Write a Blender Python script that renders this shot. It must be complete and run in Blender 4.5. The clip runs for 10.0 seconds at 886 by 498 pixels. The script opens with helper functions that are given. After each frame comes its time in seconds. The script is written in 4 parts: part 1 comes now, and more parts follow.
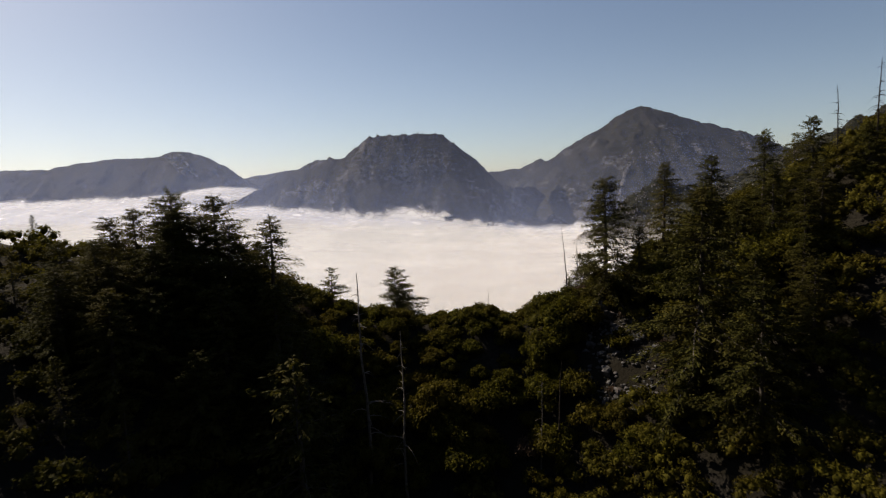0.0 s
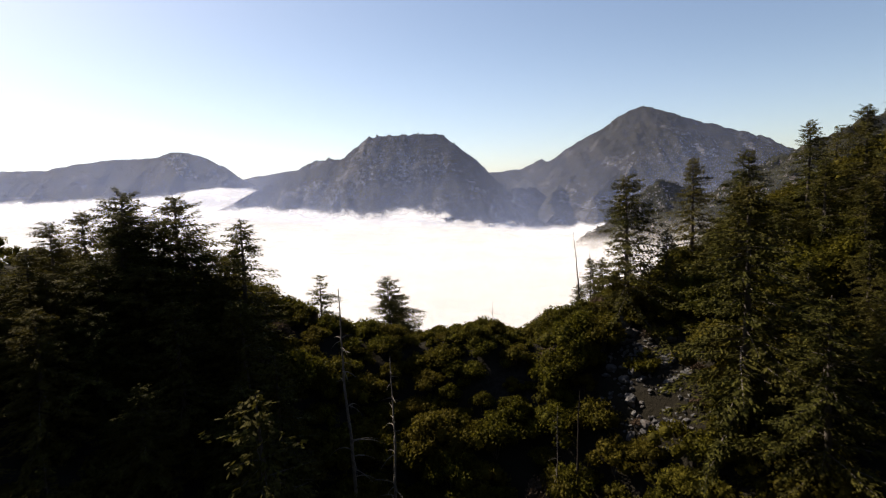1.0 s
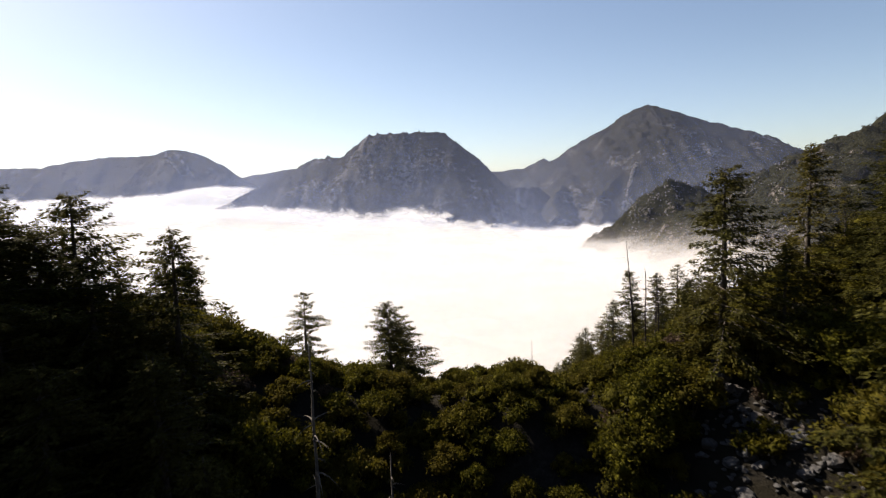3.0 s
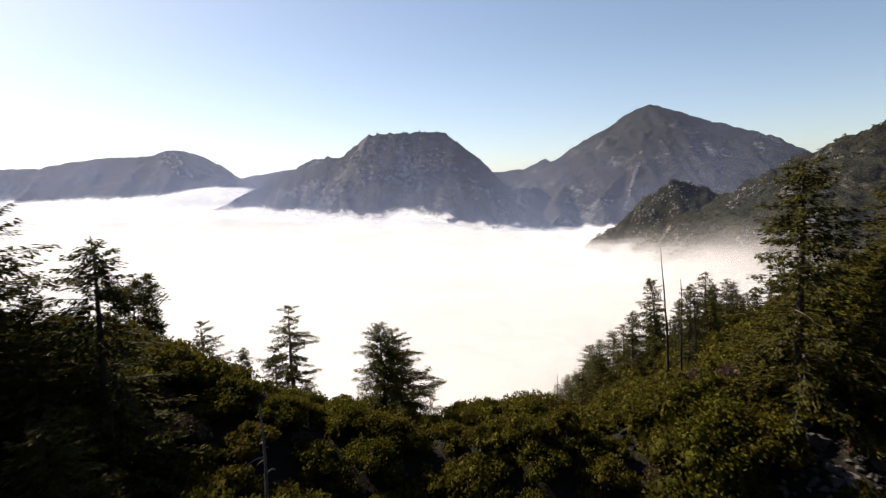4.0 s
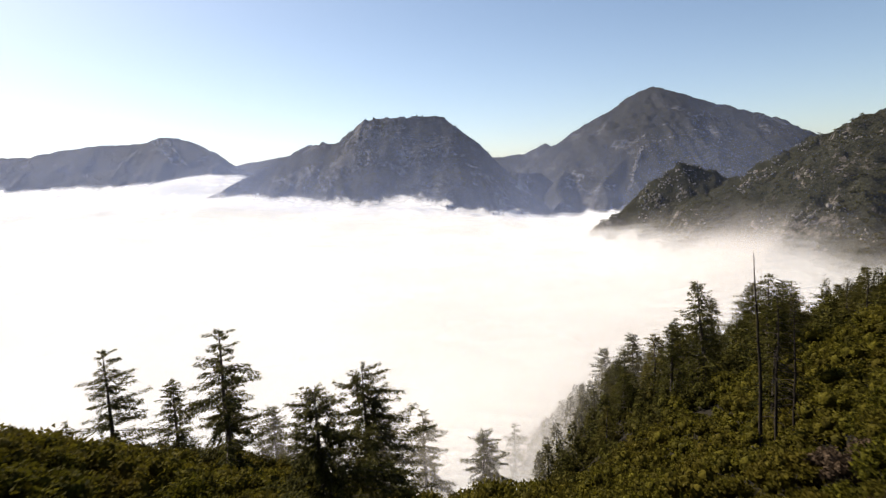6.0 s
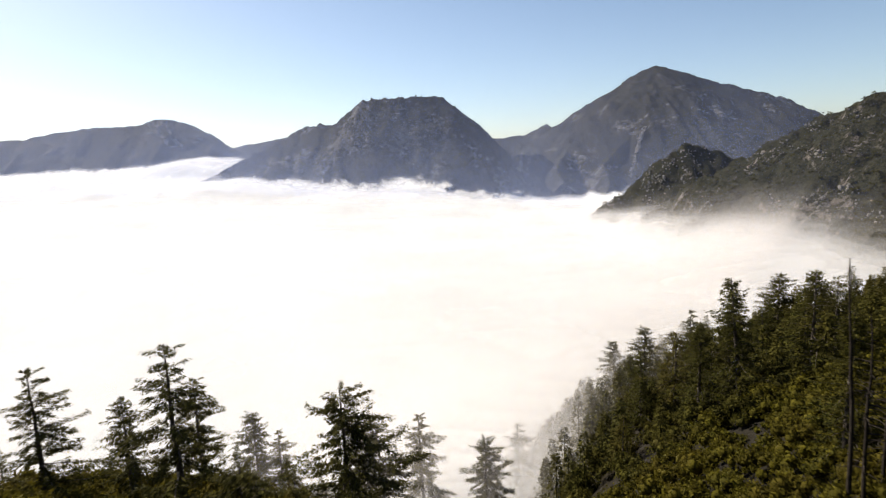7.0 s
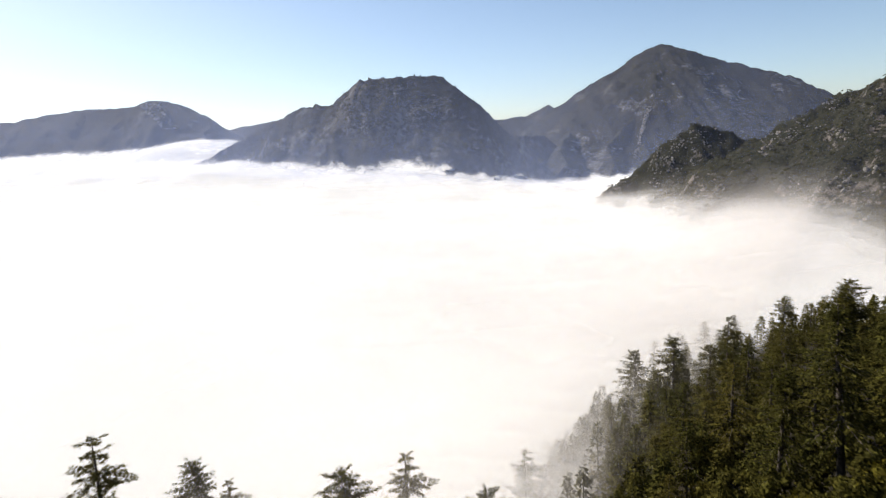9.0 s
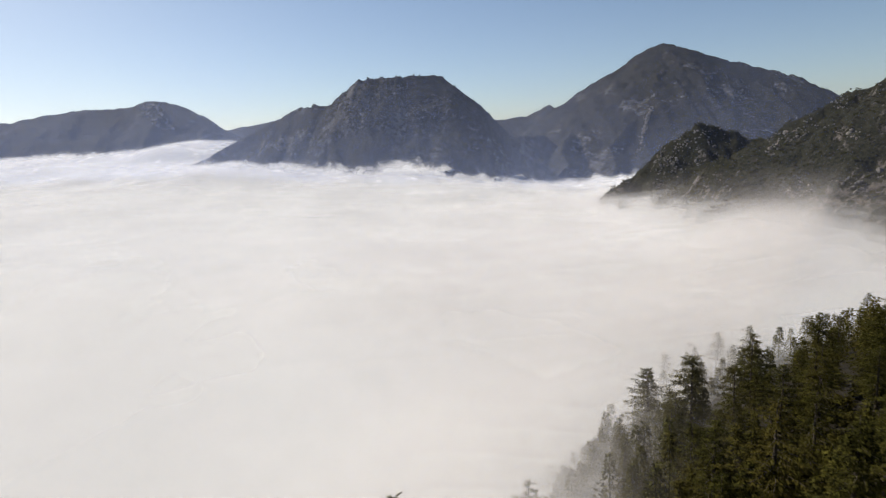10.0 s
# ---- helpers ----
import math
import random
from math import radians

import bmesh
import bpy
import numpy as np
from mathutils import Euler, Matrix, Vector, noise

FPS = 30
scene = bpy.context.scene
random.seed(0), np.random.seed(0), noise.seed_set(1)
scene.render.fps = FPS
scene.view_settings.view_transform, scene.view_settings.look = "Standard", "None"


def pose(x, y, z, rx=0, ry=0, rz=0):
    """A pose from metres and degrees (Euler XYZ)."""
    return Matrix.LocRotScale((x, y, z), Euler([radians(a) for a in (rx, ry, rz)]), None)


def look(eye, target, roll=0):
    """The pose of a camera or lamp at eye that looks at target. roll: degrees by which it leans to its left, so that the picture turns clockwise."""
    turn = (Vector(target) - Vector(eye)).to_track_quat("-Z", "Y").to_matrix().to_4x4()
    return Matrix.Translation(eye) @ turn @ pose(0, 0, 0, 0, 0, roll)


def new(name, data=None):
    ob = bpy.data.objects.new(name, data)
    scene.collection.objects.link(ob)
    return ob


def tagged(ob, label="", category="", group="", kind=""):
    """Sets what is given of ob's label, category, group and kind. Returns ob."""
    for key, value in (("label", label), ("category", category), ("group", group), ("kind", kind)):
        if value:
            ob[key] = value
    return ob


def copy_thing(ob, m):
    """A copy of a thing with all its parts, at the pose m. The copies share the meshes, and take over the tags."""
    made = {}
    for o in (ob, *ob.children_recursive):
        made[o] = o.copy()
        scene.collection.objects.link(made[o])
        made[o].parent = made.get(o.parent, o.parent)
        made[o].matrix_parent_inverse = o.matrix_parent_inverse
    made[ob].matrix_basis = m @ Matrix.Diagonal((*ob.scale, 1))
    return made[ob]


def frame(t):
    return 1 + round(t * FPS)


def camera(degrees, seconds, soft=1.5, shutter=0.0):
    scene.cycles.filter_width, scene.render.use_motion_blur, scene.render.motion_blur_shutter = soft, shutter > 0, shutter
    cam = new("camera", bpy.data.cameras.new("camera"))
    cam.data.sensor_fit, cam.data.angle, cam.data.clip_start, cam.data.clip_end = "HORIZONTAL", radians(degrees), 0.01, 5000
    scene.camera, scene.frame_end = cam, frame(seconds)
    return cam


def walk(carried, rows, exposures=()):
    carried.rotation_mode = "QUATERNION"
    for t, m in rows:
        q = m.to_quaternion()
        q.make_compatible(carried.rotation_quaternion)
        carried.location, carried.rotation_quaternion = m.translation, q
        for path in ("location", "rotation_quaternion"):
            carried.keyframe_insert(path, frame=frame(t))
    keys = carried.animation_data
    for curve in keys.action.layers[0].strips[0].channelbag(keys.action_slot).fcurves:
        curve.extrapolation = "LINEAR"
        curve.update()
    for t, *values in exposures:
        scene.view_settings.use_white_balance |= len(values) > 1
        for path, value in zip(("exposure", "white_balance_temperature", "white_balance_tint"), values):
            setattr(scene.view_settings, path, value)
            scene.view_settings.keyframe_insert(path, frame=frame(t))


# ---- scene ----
cam = camera(74.8, 10.0, soft=1.15, shutter=0.5)
METRES, EYE, TILT, LEAN, TURN = 140.0, 100.0, -4.0, 0.0, 0.0
ROWS = [
    (0.0, 0.0, 0.0, 0.0, -0.1, -2.03, 2.73),
    (0.5, 0.0027, 0.0487, 0.0027, -0.06, -1.97, 2.8),
    (1.0, 0.0032, 0.0976, 0.0053, -0.04, -1.94, 2.76),
    (1.5, 0.0008, 0.1473, 0.0084, -0.04, -1.95, 2.69),
    (2.0, -0.0038, 0.1978, 0.012, -0.03, -2.04, 2.61),
    (2.5, -0.0104, 0.2473, 0.0147, -0.04, -2.03, 2.53),
    (4.0, -0.0181, 0.3966, 0.0226, 0.02, -1.93, 2.55),
    (4.5, -0.0156, 0.4464, 0.0245, 0.02, -1.95, 2.65),
    (5.0, -0.0122, 0.4989, 0.0259, 0.02, -2.09, 2.72),
    (5.5, -0.0084, 0.5493, 0.0272, 0.0, -2.52, 2.87),
    (7.0, -0.0, 0.7002, 0.0351, -0.02, -5.04, 3.16),
    (7.5, 0.0034, 0.751, 0.0375, -0.01, -5.71, 3.23),
    (8.0, 0.007, 0.8003, 0.0395, 0.01, -6.21, 3.27),
    (8.5, 0.01, 0.8468, 0.0418, 0.03, -6.57, 3.28),
    (9.0, 0.0132, 0.8948, 0.0439, 0.05, -6.77, 3.29),
    (9.5, 0.0173, 0.9442, 0.0468, 0.07, -6.78, 3.33),
    (10.0, 0.0231, 0.9962, 0.0474, 0.09, -6.72, 3.36),
]
walk(cam, [(t, pose(0, 0, EYE, TILT, LEAN, TURN) @ pose(METRES * x, METRES * y, METRES * z, 90 + pitch, roll, yaw)) for t, x, y, z, yaw, pitch, roll in ROWS],
     exposures=[(0.0, 0.55, 7900, 13), (0.1, 0.95, 7850, 13), (0.3, 1.2, 7800, 13), (5.0, 1.2, 7600, 11), (6.0, 1.17, 7500, 10), (8.5, 1.13, 7250, 9), (9.5, 1.13, 7150, 9), (9.8, 0.9, 7200, 9), (10.0, 0.62, 7100, 9)])

# ---- sky and sun ----
SUN_AZIMUTH, SUN_HEIGHT = -50.0, 40.0      # degrees from +y towards +x, and above the horizon
world = bpy.data.worlds.new("sky")
scene.world = world
world.use_nodes = True
wn, wl = world.node_tree.nodes, world.node_tree.links
sky = wn.new("ShaderNodeTexSky")
sky.sky_type, sky.sun_disc = "NISHITA", False
sky.sun_elevation, sky.sun_rotation = radians(SUN_HEIGHT), radians(SUN_AZIMUTH)
sky.altitude, sky.air_density, sky.dust_density, sky.ozone_density = 1800, 1.0, 3.0, 3.0
wl.new(sky.outputs["Color"], wn["Background"].inputs["Color"])
wn["Background"].inputs["Strength"].default_value = 0.068
sun = new("sun", bpy.data.lights.new("sun", "SUN"))
sun.data.energy, sun.data.angle, sun.data.color = 4.3, radians(0.55), (1.0, 0.955, 0.88)
a, e = radians(SUN_AZIMUTH), radians(SUN_HEIGHT)
SUN_WAY = Vector((math.sin(a) * math.cos(e), math.cos(a) * math.cos(e), math.sin(e)))
sun.matrix_world = look(SUN_WAY * 500, (0, 0, 0))
scene.cycles.transparent_max_bounces = 40


# ---- smooth noise over arrays ----
def lattice(ix, iy, seed):
    n = (ix * 374761393 + iy * 668265263 + seed * 974634777) & 0x7FFFFFFF
    n = ((n ^ (n >> 13)) * 1274126177) & 0x7FFFFFFF
    return ((n ^ (n >> 16)) & 0xFFFF) / 65535.0


def value_noise(x, y, seed):
    fx, fy = np.floor(x), np.floor(y)
    ix, iy = fx.astype(np.int64), fy.astype(np.int64)
    u, v = x - fx, y - fy
    u, v = u * u * (3 - 2 * u), v * v * (3 - 2 * v)
    low = lattice(ix, iy, seed) * (1 - u) + lattice(ix + 1, iy, seed) * u
    high = lattice(ix, iy + 1, seed) * (1 - u) + lattice(ix + 1, iy + 1, seed) * u
    return (low * (1 - v) + high * v) * 2 - 1


def fbm(x, y, size, seed=0, octaves=4, gain=0.5):
    total, amount = 0.0, 1.0
    for k in range(octaves):
        total = total + amount * value_noise(x / size + 17.3 * k, y / size - 9.1 * k, seed + k)
        size, amount = size * 0.5, amount * gain
    return total


def ridged(x, y, size, seed=0, octaves=3):
    total, amount = 0.0, 1.0
    for k in range(octaves):
        total = total + amount * (1 - 2 * np.abs(value_noise(x / size + 5.7 * k, y / size, seed + k)))
        size, amount = size * 0.5, amount * 0.5
    return total


# ---- materials ----
def material(name):
    m = bpy.data.materials.new(name)
    m.use_nodes = True
    return m, m.node_tree.nodes, m.node_tree.links, m.node_tree.nodes["Principled BSDF"]


def noise_node(n, l, size, detail=4.0, rough=0.55):
    """Noise in world metres: one blob about size across."""
    where, tex = n.new("ShaderNodeNewGeometry"), n.new("ShaderNodeTexNoise")
    tex.inputs["Scale"].default_value, tex.inputs["Detail"].default_value, tex.inputs["Roughness"].default_value = 1 / size, detail, rough
    l.new(where.outputs["Position"], tex.inputs["Vector"])
    return tex.outputs["Fac"]


def ramp(n, l, fac, stops):
    r = n.new("ShaderNodeValToRGB")
    while len(r.color_ramp.elements) < len(stops):
        r.color_ramp.elements.new(0.5)
    for el, (at, colour) in zip(r.color_ramp.elements, stops):
        el.position, el.color = at, (*colour, 1)
    l.new(fac, r.inputs["Fac"])
    return r.outputs["Color"]


def mix(n, l, fac, one, two, way="MIX"):
    m = n.new("ShaderNodeMix")
    m.data_type, m.blend_type = "RGBA", way
    for value, socket in ((fac, m.inputs[0]), (one, m.inputs[6]), (two, m.inputs[7])):
        if isinstance(value, float):
            socket.default_value = value
        elif isinstance(value, tuple):
            socket.default_value = (*value, 1)
        else:
            l.new(value, socket)
    return m.outputs[2]


def bump(n, l, bsdf, fac, strength, distance):
    b = n.new("ShaderNodeBump")
    b.inputs["Strength"].default_value, b.inputs["Distance"].default_value = strength, distance
    l.new(fac, b.inputs["Height"])
    l.new(b.outputs["Normal"], bsdf.inputs["Normal"])


def foliage(name, dark, light, dry, through_amount=0.3):
    """Leaves: colour by leaf, by plant and by patch; some light passes through."""
    m, n, l, bsdf = material(name)
    geo, info = n.new("ShaderNodeNewGeometry"), n.new("ShaderNodeObjectInfo")
    leaf = mix(n, l, geo.outputs["Random Per Island"], dark, light)
    patch = ramp(n, l, noise_node(n, l, 1.8, 3), [(0.3, (0.65, 0.65, 0.65)), (0.7, (1.25, 1.25, 1.25))])
    fine_noise = noise_node(n, l, 0.22, 2)
    fine = ramp(n, l, fine_noise, [(0.35, (0.55, 0.55, 0.55)), (0.65, (1.35, 1.35, 1.35))])
    leaf = mix(n, l, 1.0, mix(n, l, 1.0, leaf, patch, "MULTIPLY"), fine, "MULTIPLY")
    plant = ramp(n, l, info.outputs["Random"], [(0.0, (0, 0, 0)), (0.55, (0.05, 0.05, 0.05)), (1.0, (0.55, 0.55, 0.55))])
    stand = ramp(n, l, noise_node(n, l, 11.0, 3), [(0.45, (0, 0, 0)), (0.72, (0.6, 0.6, 0.6))])
    leaf = mix(n, l, stand, mix(n, l, plant, leaf, dry), tuple(0.75 * c for c in dry))
    l.new(leaf, bsdf.inputs["Base Color"])
    bsdf.inputs["Roughness"].default_value = 0.8
    bsdf.inputs["Specular IOR Level"].default_value = 0.06
    bump(n, l, bsdf, fine_noise, 0.9, 0.15)
    glow, both, out = n.new("ShaderNodeBsdfTranslucent"), n.new("ShaderNodeMixShader"), n["Material Output"]
    l.new(leaf, glow.inputs["Color"])
    both.inputs[0].default_value = through_amount
    l.new(bsdf.outputs[0], both.inputs[1])
    l.new(glow.outputs[0], both.inputs[2])
    l.new(both.outputs[0], out.inputs["Surface"])
    return m


FIR = foliage("fir_needles", (0.018, 0.0195, 0.005), (0.066, 0.064, 0.012), (0.08, 0.064, 0.014), 0.3)
OAK = foliage("shrub_leaves", (0.026, 0.028, 0.005), (0.095, 0.087, 0.009), (0.09, 0.067, 0.012), 0.36)
CHAPARRAL = foliage("far_chaparral_leaves", (0.014, 0.0145, 0.008), (0.042, 0.039, 0.02), (0.085, 0.062, 0.036), 0.2)
DRY = foliage("dry_brush_leaves", (0.05, 0.034, 0.024), (0.09, 0.062, 0.042), (0.1, 0.07, 0.05), 0.2)

BARK, n, l, bsdf = material("bark")
l.new(ramp(n, l, noise_node(n, l, 0.35, 5), [(0.3, (0.02, 0.016, 0.013)), (0.7, (0.075, 0.06, 0.048))]), bsdf.inputs["Base Color"])
bsdf.inputs["Roughness"].default_value = 0.9
bump(n, l, bsdf, noise_node(n, l, 0.12, 4), 0.8, 0.05)

DEADWOOD, n, l, bsdf = material("weathered_dead_wood")
l.new(ramp(n, l, noise_node(n, l, 0.5, 5), [(0.3, (0.05, 0.042, 0.035)), (0.7, (0.14, 0.12, 0.1))]), bsdf.inputs["Base Color"])
bsdf.inputs["Roughness"].default_value = 0.85

CHAR, n, l, bsdf = material("burnt_wood")
l.new(ramp(n, l, noise_node(n, l, 0.4, 5), [(0.3, (0.01, 0.008, 0.007)), (0.75, (0.035, 0.028, 0.023))]), bsdf.inputs["Base Color"])
bsdf.inputs["Specular IOR Level"].default_value = 0.1
bsdf.inputs["Roughness"].default_value = 0.9

def granite(name, tones, rusty, size):
    m, n, l, bsdf = material(name)
    tone = ramp(n, l, noise_node(n, l, size, 6, 0.65), list(zip((0.25, 0.5, 0.8), tones)))
    rust = ramp(n, l, noise_node(n, l, size * 3.3, 3), [(0.55, (0, 0, 0)), (0.75, (0.6, 0.6, 0.6))])
    l.new(mix(n, l, rust, tone, rusty), bsdf.inputs["Base Color"])
    bsdf.inputs["Roughness"].default_value = 0.85
    bump(n, l, bsdf, noise_node(n, l, size * 0.5, 6, 0.7), 0.9, size * 0.2)
    return m


# Tones darkened to put the bare slope's shade into the stone colour.
ROCK = granite("shade_grey_granite", ((0.02, 0.02, 0.022), (0.045, 0.044, 0.047), (0.12, 0.117, 0.114)), (0.1, 0.068, 0.05), 0.8)
PALE_ROCK = granite("pale_granite", ((0.04, 0.038, 0.037), (0.12, 0.112, 0.105), (0.3, 0.275, 0.25)), (0.26, 0.17, 0.11), 2.2)

SOIL, n, l, bsdf = material("stony_soil")
grit = ramp(n, l, noise_node(n, l, 0.7, 8, 0.7), [(0.3, (0.01, 0.009, 0.008)), (0.55, (0.022, 0.02, 0.018)), (0.82, (0.05, 0.045, 0.04))])
litter = ramp(n, l, noise_node(n, l, 9.0, 4), [(0.36, (0, 0, 0)), (0.55, (0.9, 0.9, 0.9))])
l.new(mix(n, l, litter, grit, (0.015, 0.013, 0.009)), bsdf.inputs["Base Color"])
bsdf.inputs["Specular IOR Level"].default_value = 0.05
bsdf.inputs["Roughness"].default_value = 0.95
bump(n, l, bsdf, noise_node(n, l, 0.9, 8, 0.7), 1.0, 0.4)


def mountainside(name, brush, rock, cover, grain):
    """Speckled scrub over grey, streaked rock; steep faces stay bare. cover: where the scrub begins; grain: the width of a bush."""
    m, n, l, bsdf = material(name)
    geo, split = n.new("ShaderNodeNewGeometry"), n.new("ShaderNodeSeparateXYZ")
    l.new(geo.outputs["Normal"], split.inputs[0])
    stretch, streak = n.new("ShaderNodeMapping"), n.new("ShaderNodeTexNoise")
    stretch.inputs["Scale"].default_value = (1 / (grain * 5), 1 / (grain * 5), 1 / (grain * 22))
    streak.inputs["Scale"].default_value, streak.inputs["Detail"].default_value, streak.inputs["Roughness"].default_value = 1.0, 7.0, 0.66
    l.new(geo.outputs["Position"], stretch.inputs["Vector"])
    l.new(stretch.outputs[0], streak.inputs["Vector"])
    stone = ramp(n, l, streak.outputs["Fac"], [(0.32, tuple(0.5 * c for c in rock)), (0.5, rock), (0.7, tuple(1.45 * c for c in rock))])
    grit = ramp(n, l, noise_node(n, l, grain * 1.5, 6, 0.75), [(0.36, (0.6, 0.6, 0.6)), (0.64, (1.35, 1.35, 1.35))])
    stone = mix(n, l, 1.0, stone, grit, "MULTIPLY")
    bushes = ramp(n, l, noise_node(n, l, grain * 0.8, 5, 0.7), [(0.38, tuple(0.3 * c for c in brush)), (0.66, tuple(2.0 * c for c in brush))])
    steep, patch, all_ = n.new("ShaderNodeMath"), n.new("ShaderNodeMath"), n.new("ShaderNodeMath")
    for node in (steep, patch, all_):
        node.operation = "MULTIPLY_ADD"
    l.new(split.outputs[2], steep.inputs[0])
    steep.inputs[1].default_value, steep.inputs[2].default_value = 0.3, 0.0
    l.new(noise_node(n, l, grain * 24, 5, 0.6), patch.inputs[0])
    patch.inputs[1].default_value = 0.75
    l.new(steep.outputs[0], patch.inputs[2])
    l.new(noise_node(n, l, grain * 2.6, 6, 0.75), all_.inputs[0])
    all_.inputs[1].default_value = 0.75
    l.new(patch.outputs[0], all_.inputs[2])
    where = ramp(n, l, all_.outputs[0], [(cover, (0, 0, 0)), (cover + 0.06, (1, 1, 1))])
    l.new(mix(n, l, where, stone, bushes), bsdf.inputs["Base Color"])
    bsdf.inputs["Roughness"].default_value = 0.95
    bsdf.inputs["Specular IOR Level"].default_value = 0.08
    bump(n, l, bsdf, noise_node(n, l, grain * 2.0, 8, 0.8), 1.0, grain * 2.2)
    return m


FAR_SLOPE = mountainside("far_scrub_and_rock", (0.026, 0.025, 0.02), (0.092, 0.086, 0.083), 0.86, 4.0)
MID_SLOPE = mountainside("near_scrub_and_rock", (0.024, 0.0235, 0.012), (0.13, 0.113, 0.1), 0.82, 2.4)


def mist(name, thickness, size, low, high):
    """White cloud that lets part of the light through, thicker in soft patches."""
    m, n, l, bsdf = material(name)
    n.remove(bsdf)
    clear, lit, through_, both, veil = (n.new("ShaderNodeBsdf" + k) if k else n.new("ShaderNodeMixShader") for k in ("Transparent", "Diffuse", "Translucent", "", ""))
    for b in (lit, through_):
        b.inputs["Color"].default_value = (0.8, 0.805, 0.82, 1)
    both.inputs[0].default_value = 0.2
    l.new(lit.outputs[0], both.inputs[1])
    l.new(through_.outputs[0], both.inputs[2])
    patch = ramp(n, l, noise_node(n, l, size, 3, 0.5), [(low, (0, 0, 0)), (high, (thickness,) * 3)])
    l.new(patch, veil.inputs[0])
    l.new(clear.outputs[0], veil.inputs[1])
    l.new(both.outputs[0], veil.inputs[2])
    l.new(veil.outputs[0], n["Material Output"].inputs["Surface"])
    return m


CLOUD, n, l, bsdf = material("dense_cloud")
bsdf.inputs["Base Color"].default_value = (0.8, 0.805, 0.82, 1)
bsdf.inputs["Roughness"].default_value = 1.0
bsdf.inputs["Specular IOR Level"].default_value = 0.0


# ---- mesh helpers ----
def mesh(name, verts, faces, mat, smooth=False):
    me = bpy.data.meshes.new(name)
    verts, faces = np.asarray(verts, np.float32), np.asarray(faces, np.int32)
    me.vertices.add(len(verts))
    me.vertices.foreach_set("co", verts.ravel())
    k = faces.shape[1]
    me.loops.add(faces.size)
    me.loops.foreach_set("vertex_index", faces.ravel())
    me.polygons.add(len(faces))
    me.polygons.foreach_set("loop_start", np.arange(0, faces.size, k, dtype=np.int32))
    me.polygons.foreach_set("loop_total", np.full(len(faces), k, np.int32))
    me.polygons.foreach_set("use_smooth", np.full(len(faces), smooth, bool))
    me.materials.append(mat)
    me.update(calc_edges=True)
    return me


def part(name, me, parent, label=""):
    ob = new(name, me)
    ob.parent = parent
    return tagged(ob, label)


def sheet(name, xs, ys, height, mat):
    gx, gy = np.meshgrid(xs, ys)
    gz = height(gx, gy)
    verts = np.stack([gx, gy, gz], -1).reshape(-1, 3)
    w = len(xs)
    i = (np.arange(len(ys) - 1)[:, None] * w + np.arange(w - 1)[None]).ravel()
    return mesh(name, verts, np.stack([i, i + 1, i + w + 1, i + w], 1), mat, True)


# ---- the near ridge with its saddle ----
def ground_height(x, y):
    x, y = np.asarray(x, float), np.asarray(y, float)
    crest = np.interp(x, [-300, -120, -80, -40, -28, -16, -5, 4, 15, 28, 45, 60, 78, 110, 160, 300], [116, 102, 92, 82.5, 78.5, 75, 72, 73.5, 72.5, 77, 84, 91, 102, 118, 135, 170])
    d = y - 113
    back = np.sqrt(np.clip(d, 0, None) ** 2 + 36) - 6
    front = np.sqrt(np.clip(-d, 0, None) ** 2 + 16) - 4
    steep = np.interp(x, [-60, -32, -12, 8, 22, 35, 60, 120], [0.3, 0.42, 0.95, 1.0, 0.8, 0.6, 0.36, 0.32])
    fall = np.where(front < 45, front, 45 + (front - 45) * 0.25)
    h = crest - np.interp(x, [-90, -40, 0, 20, 40], [0.72, 0.58, 0.56, 0.56, 0.46]) * back - 0.15 * np.clip(x - 60, 0, 200) * np.clip(d / 80, 0, 1) - steep * fall
    h = np.where(d < 0, np.maximum(h, 44 + 0.06 * front + 0.1 * np.abs(x)), np.maximum(h, -160))
    return h + 1.1 * fbm(x, y, 22, 3) + 0.35 * fbm(x, y, 4, 9, 3)


def near(x, y):
    return float(ground_height(np.array([x]), np.array([y]))[0])


ground = new("ground", sheet("ground", np.arange(-300, 301, 2.5), np.arange(-160, 460, 2.5), ground_height, SOIL))
tagged(ground, "stony brown soil slope of a wooded mountain saddle", "ground", kind="structure")
floor_verts = [(-4500, -4500, -165), (4500, -4500, -165), (4500, 4500, -165), (-4500, 4500, -165)]
tagged(new("ground_valley", mesh("ground_valley", floor_verts, [(0, 1, 2, 3)], SOIL)), "valley floor hidden under the cloud sea", "ground", kind="structure")


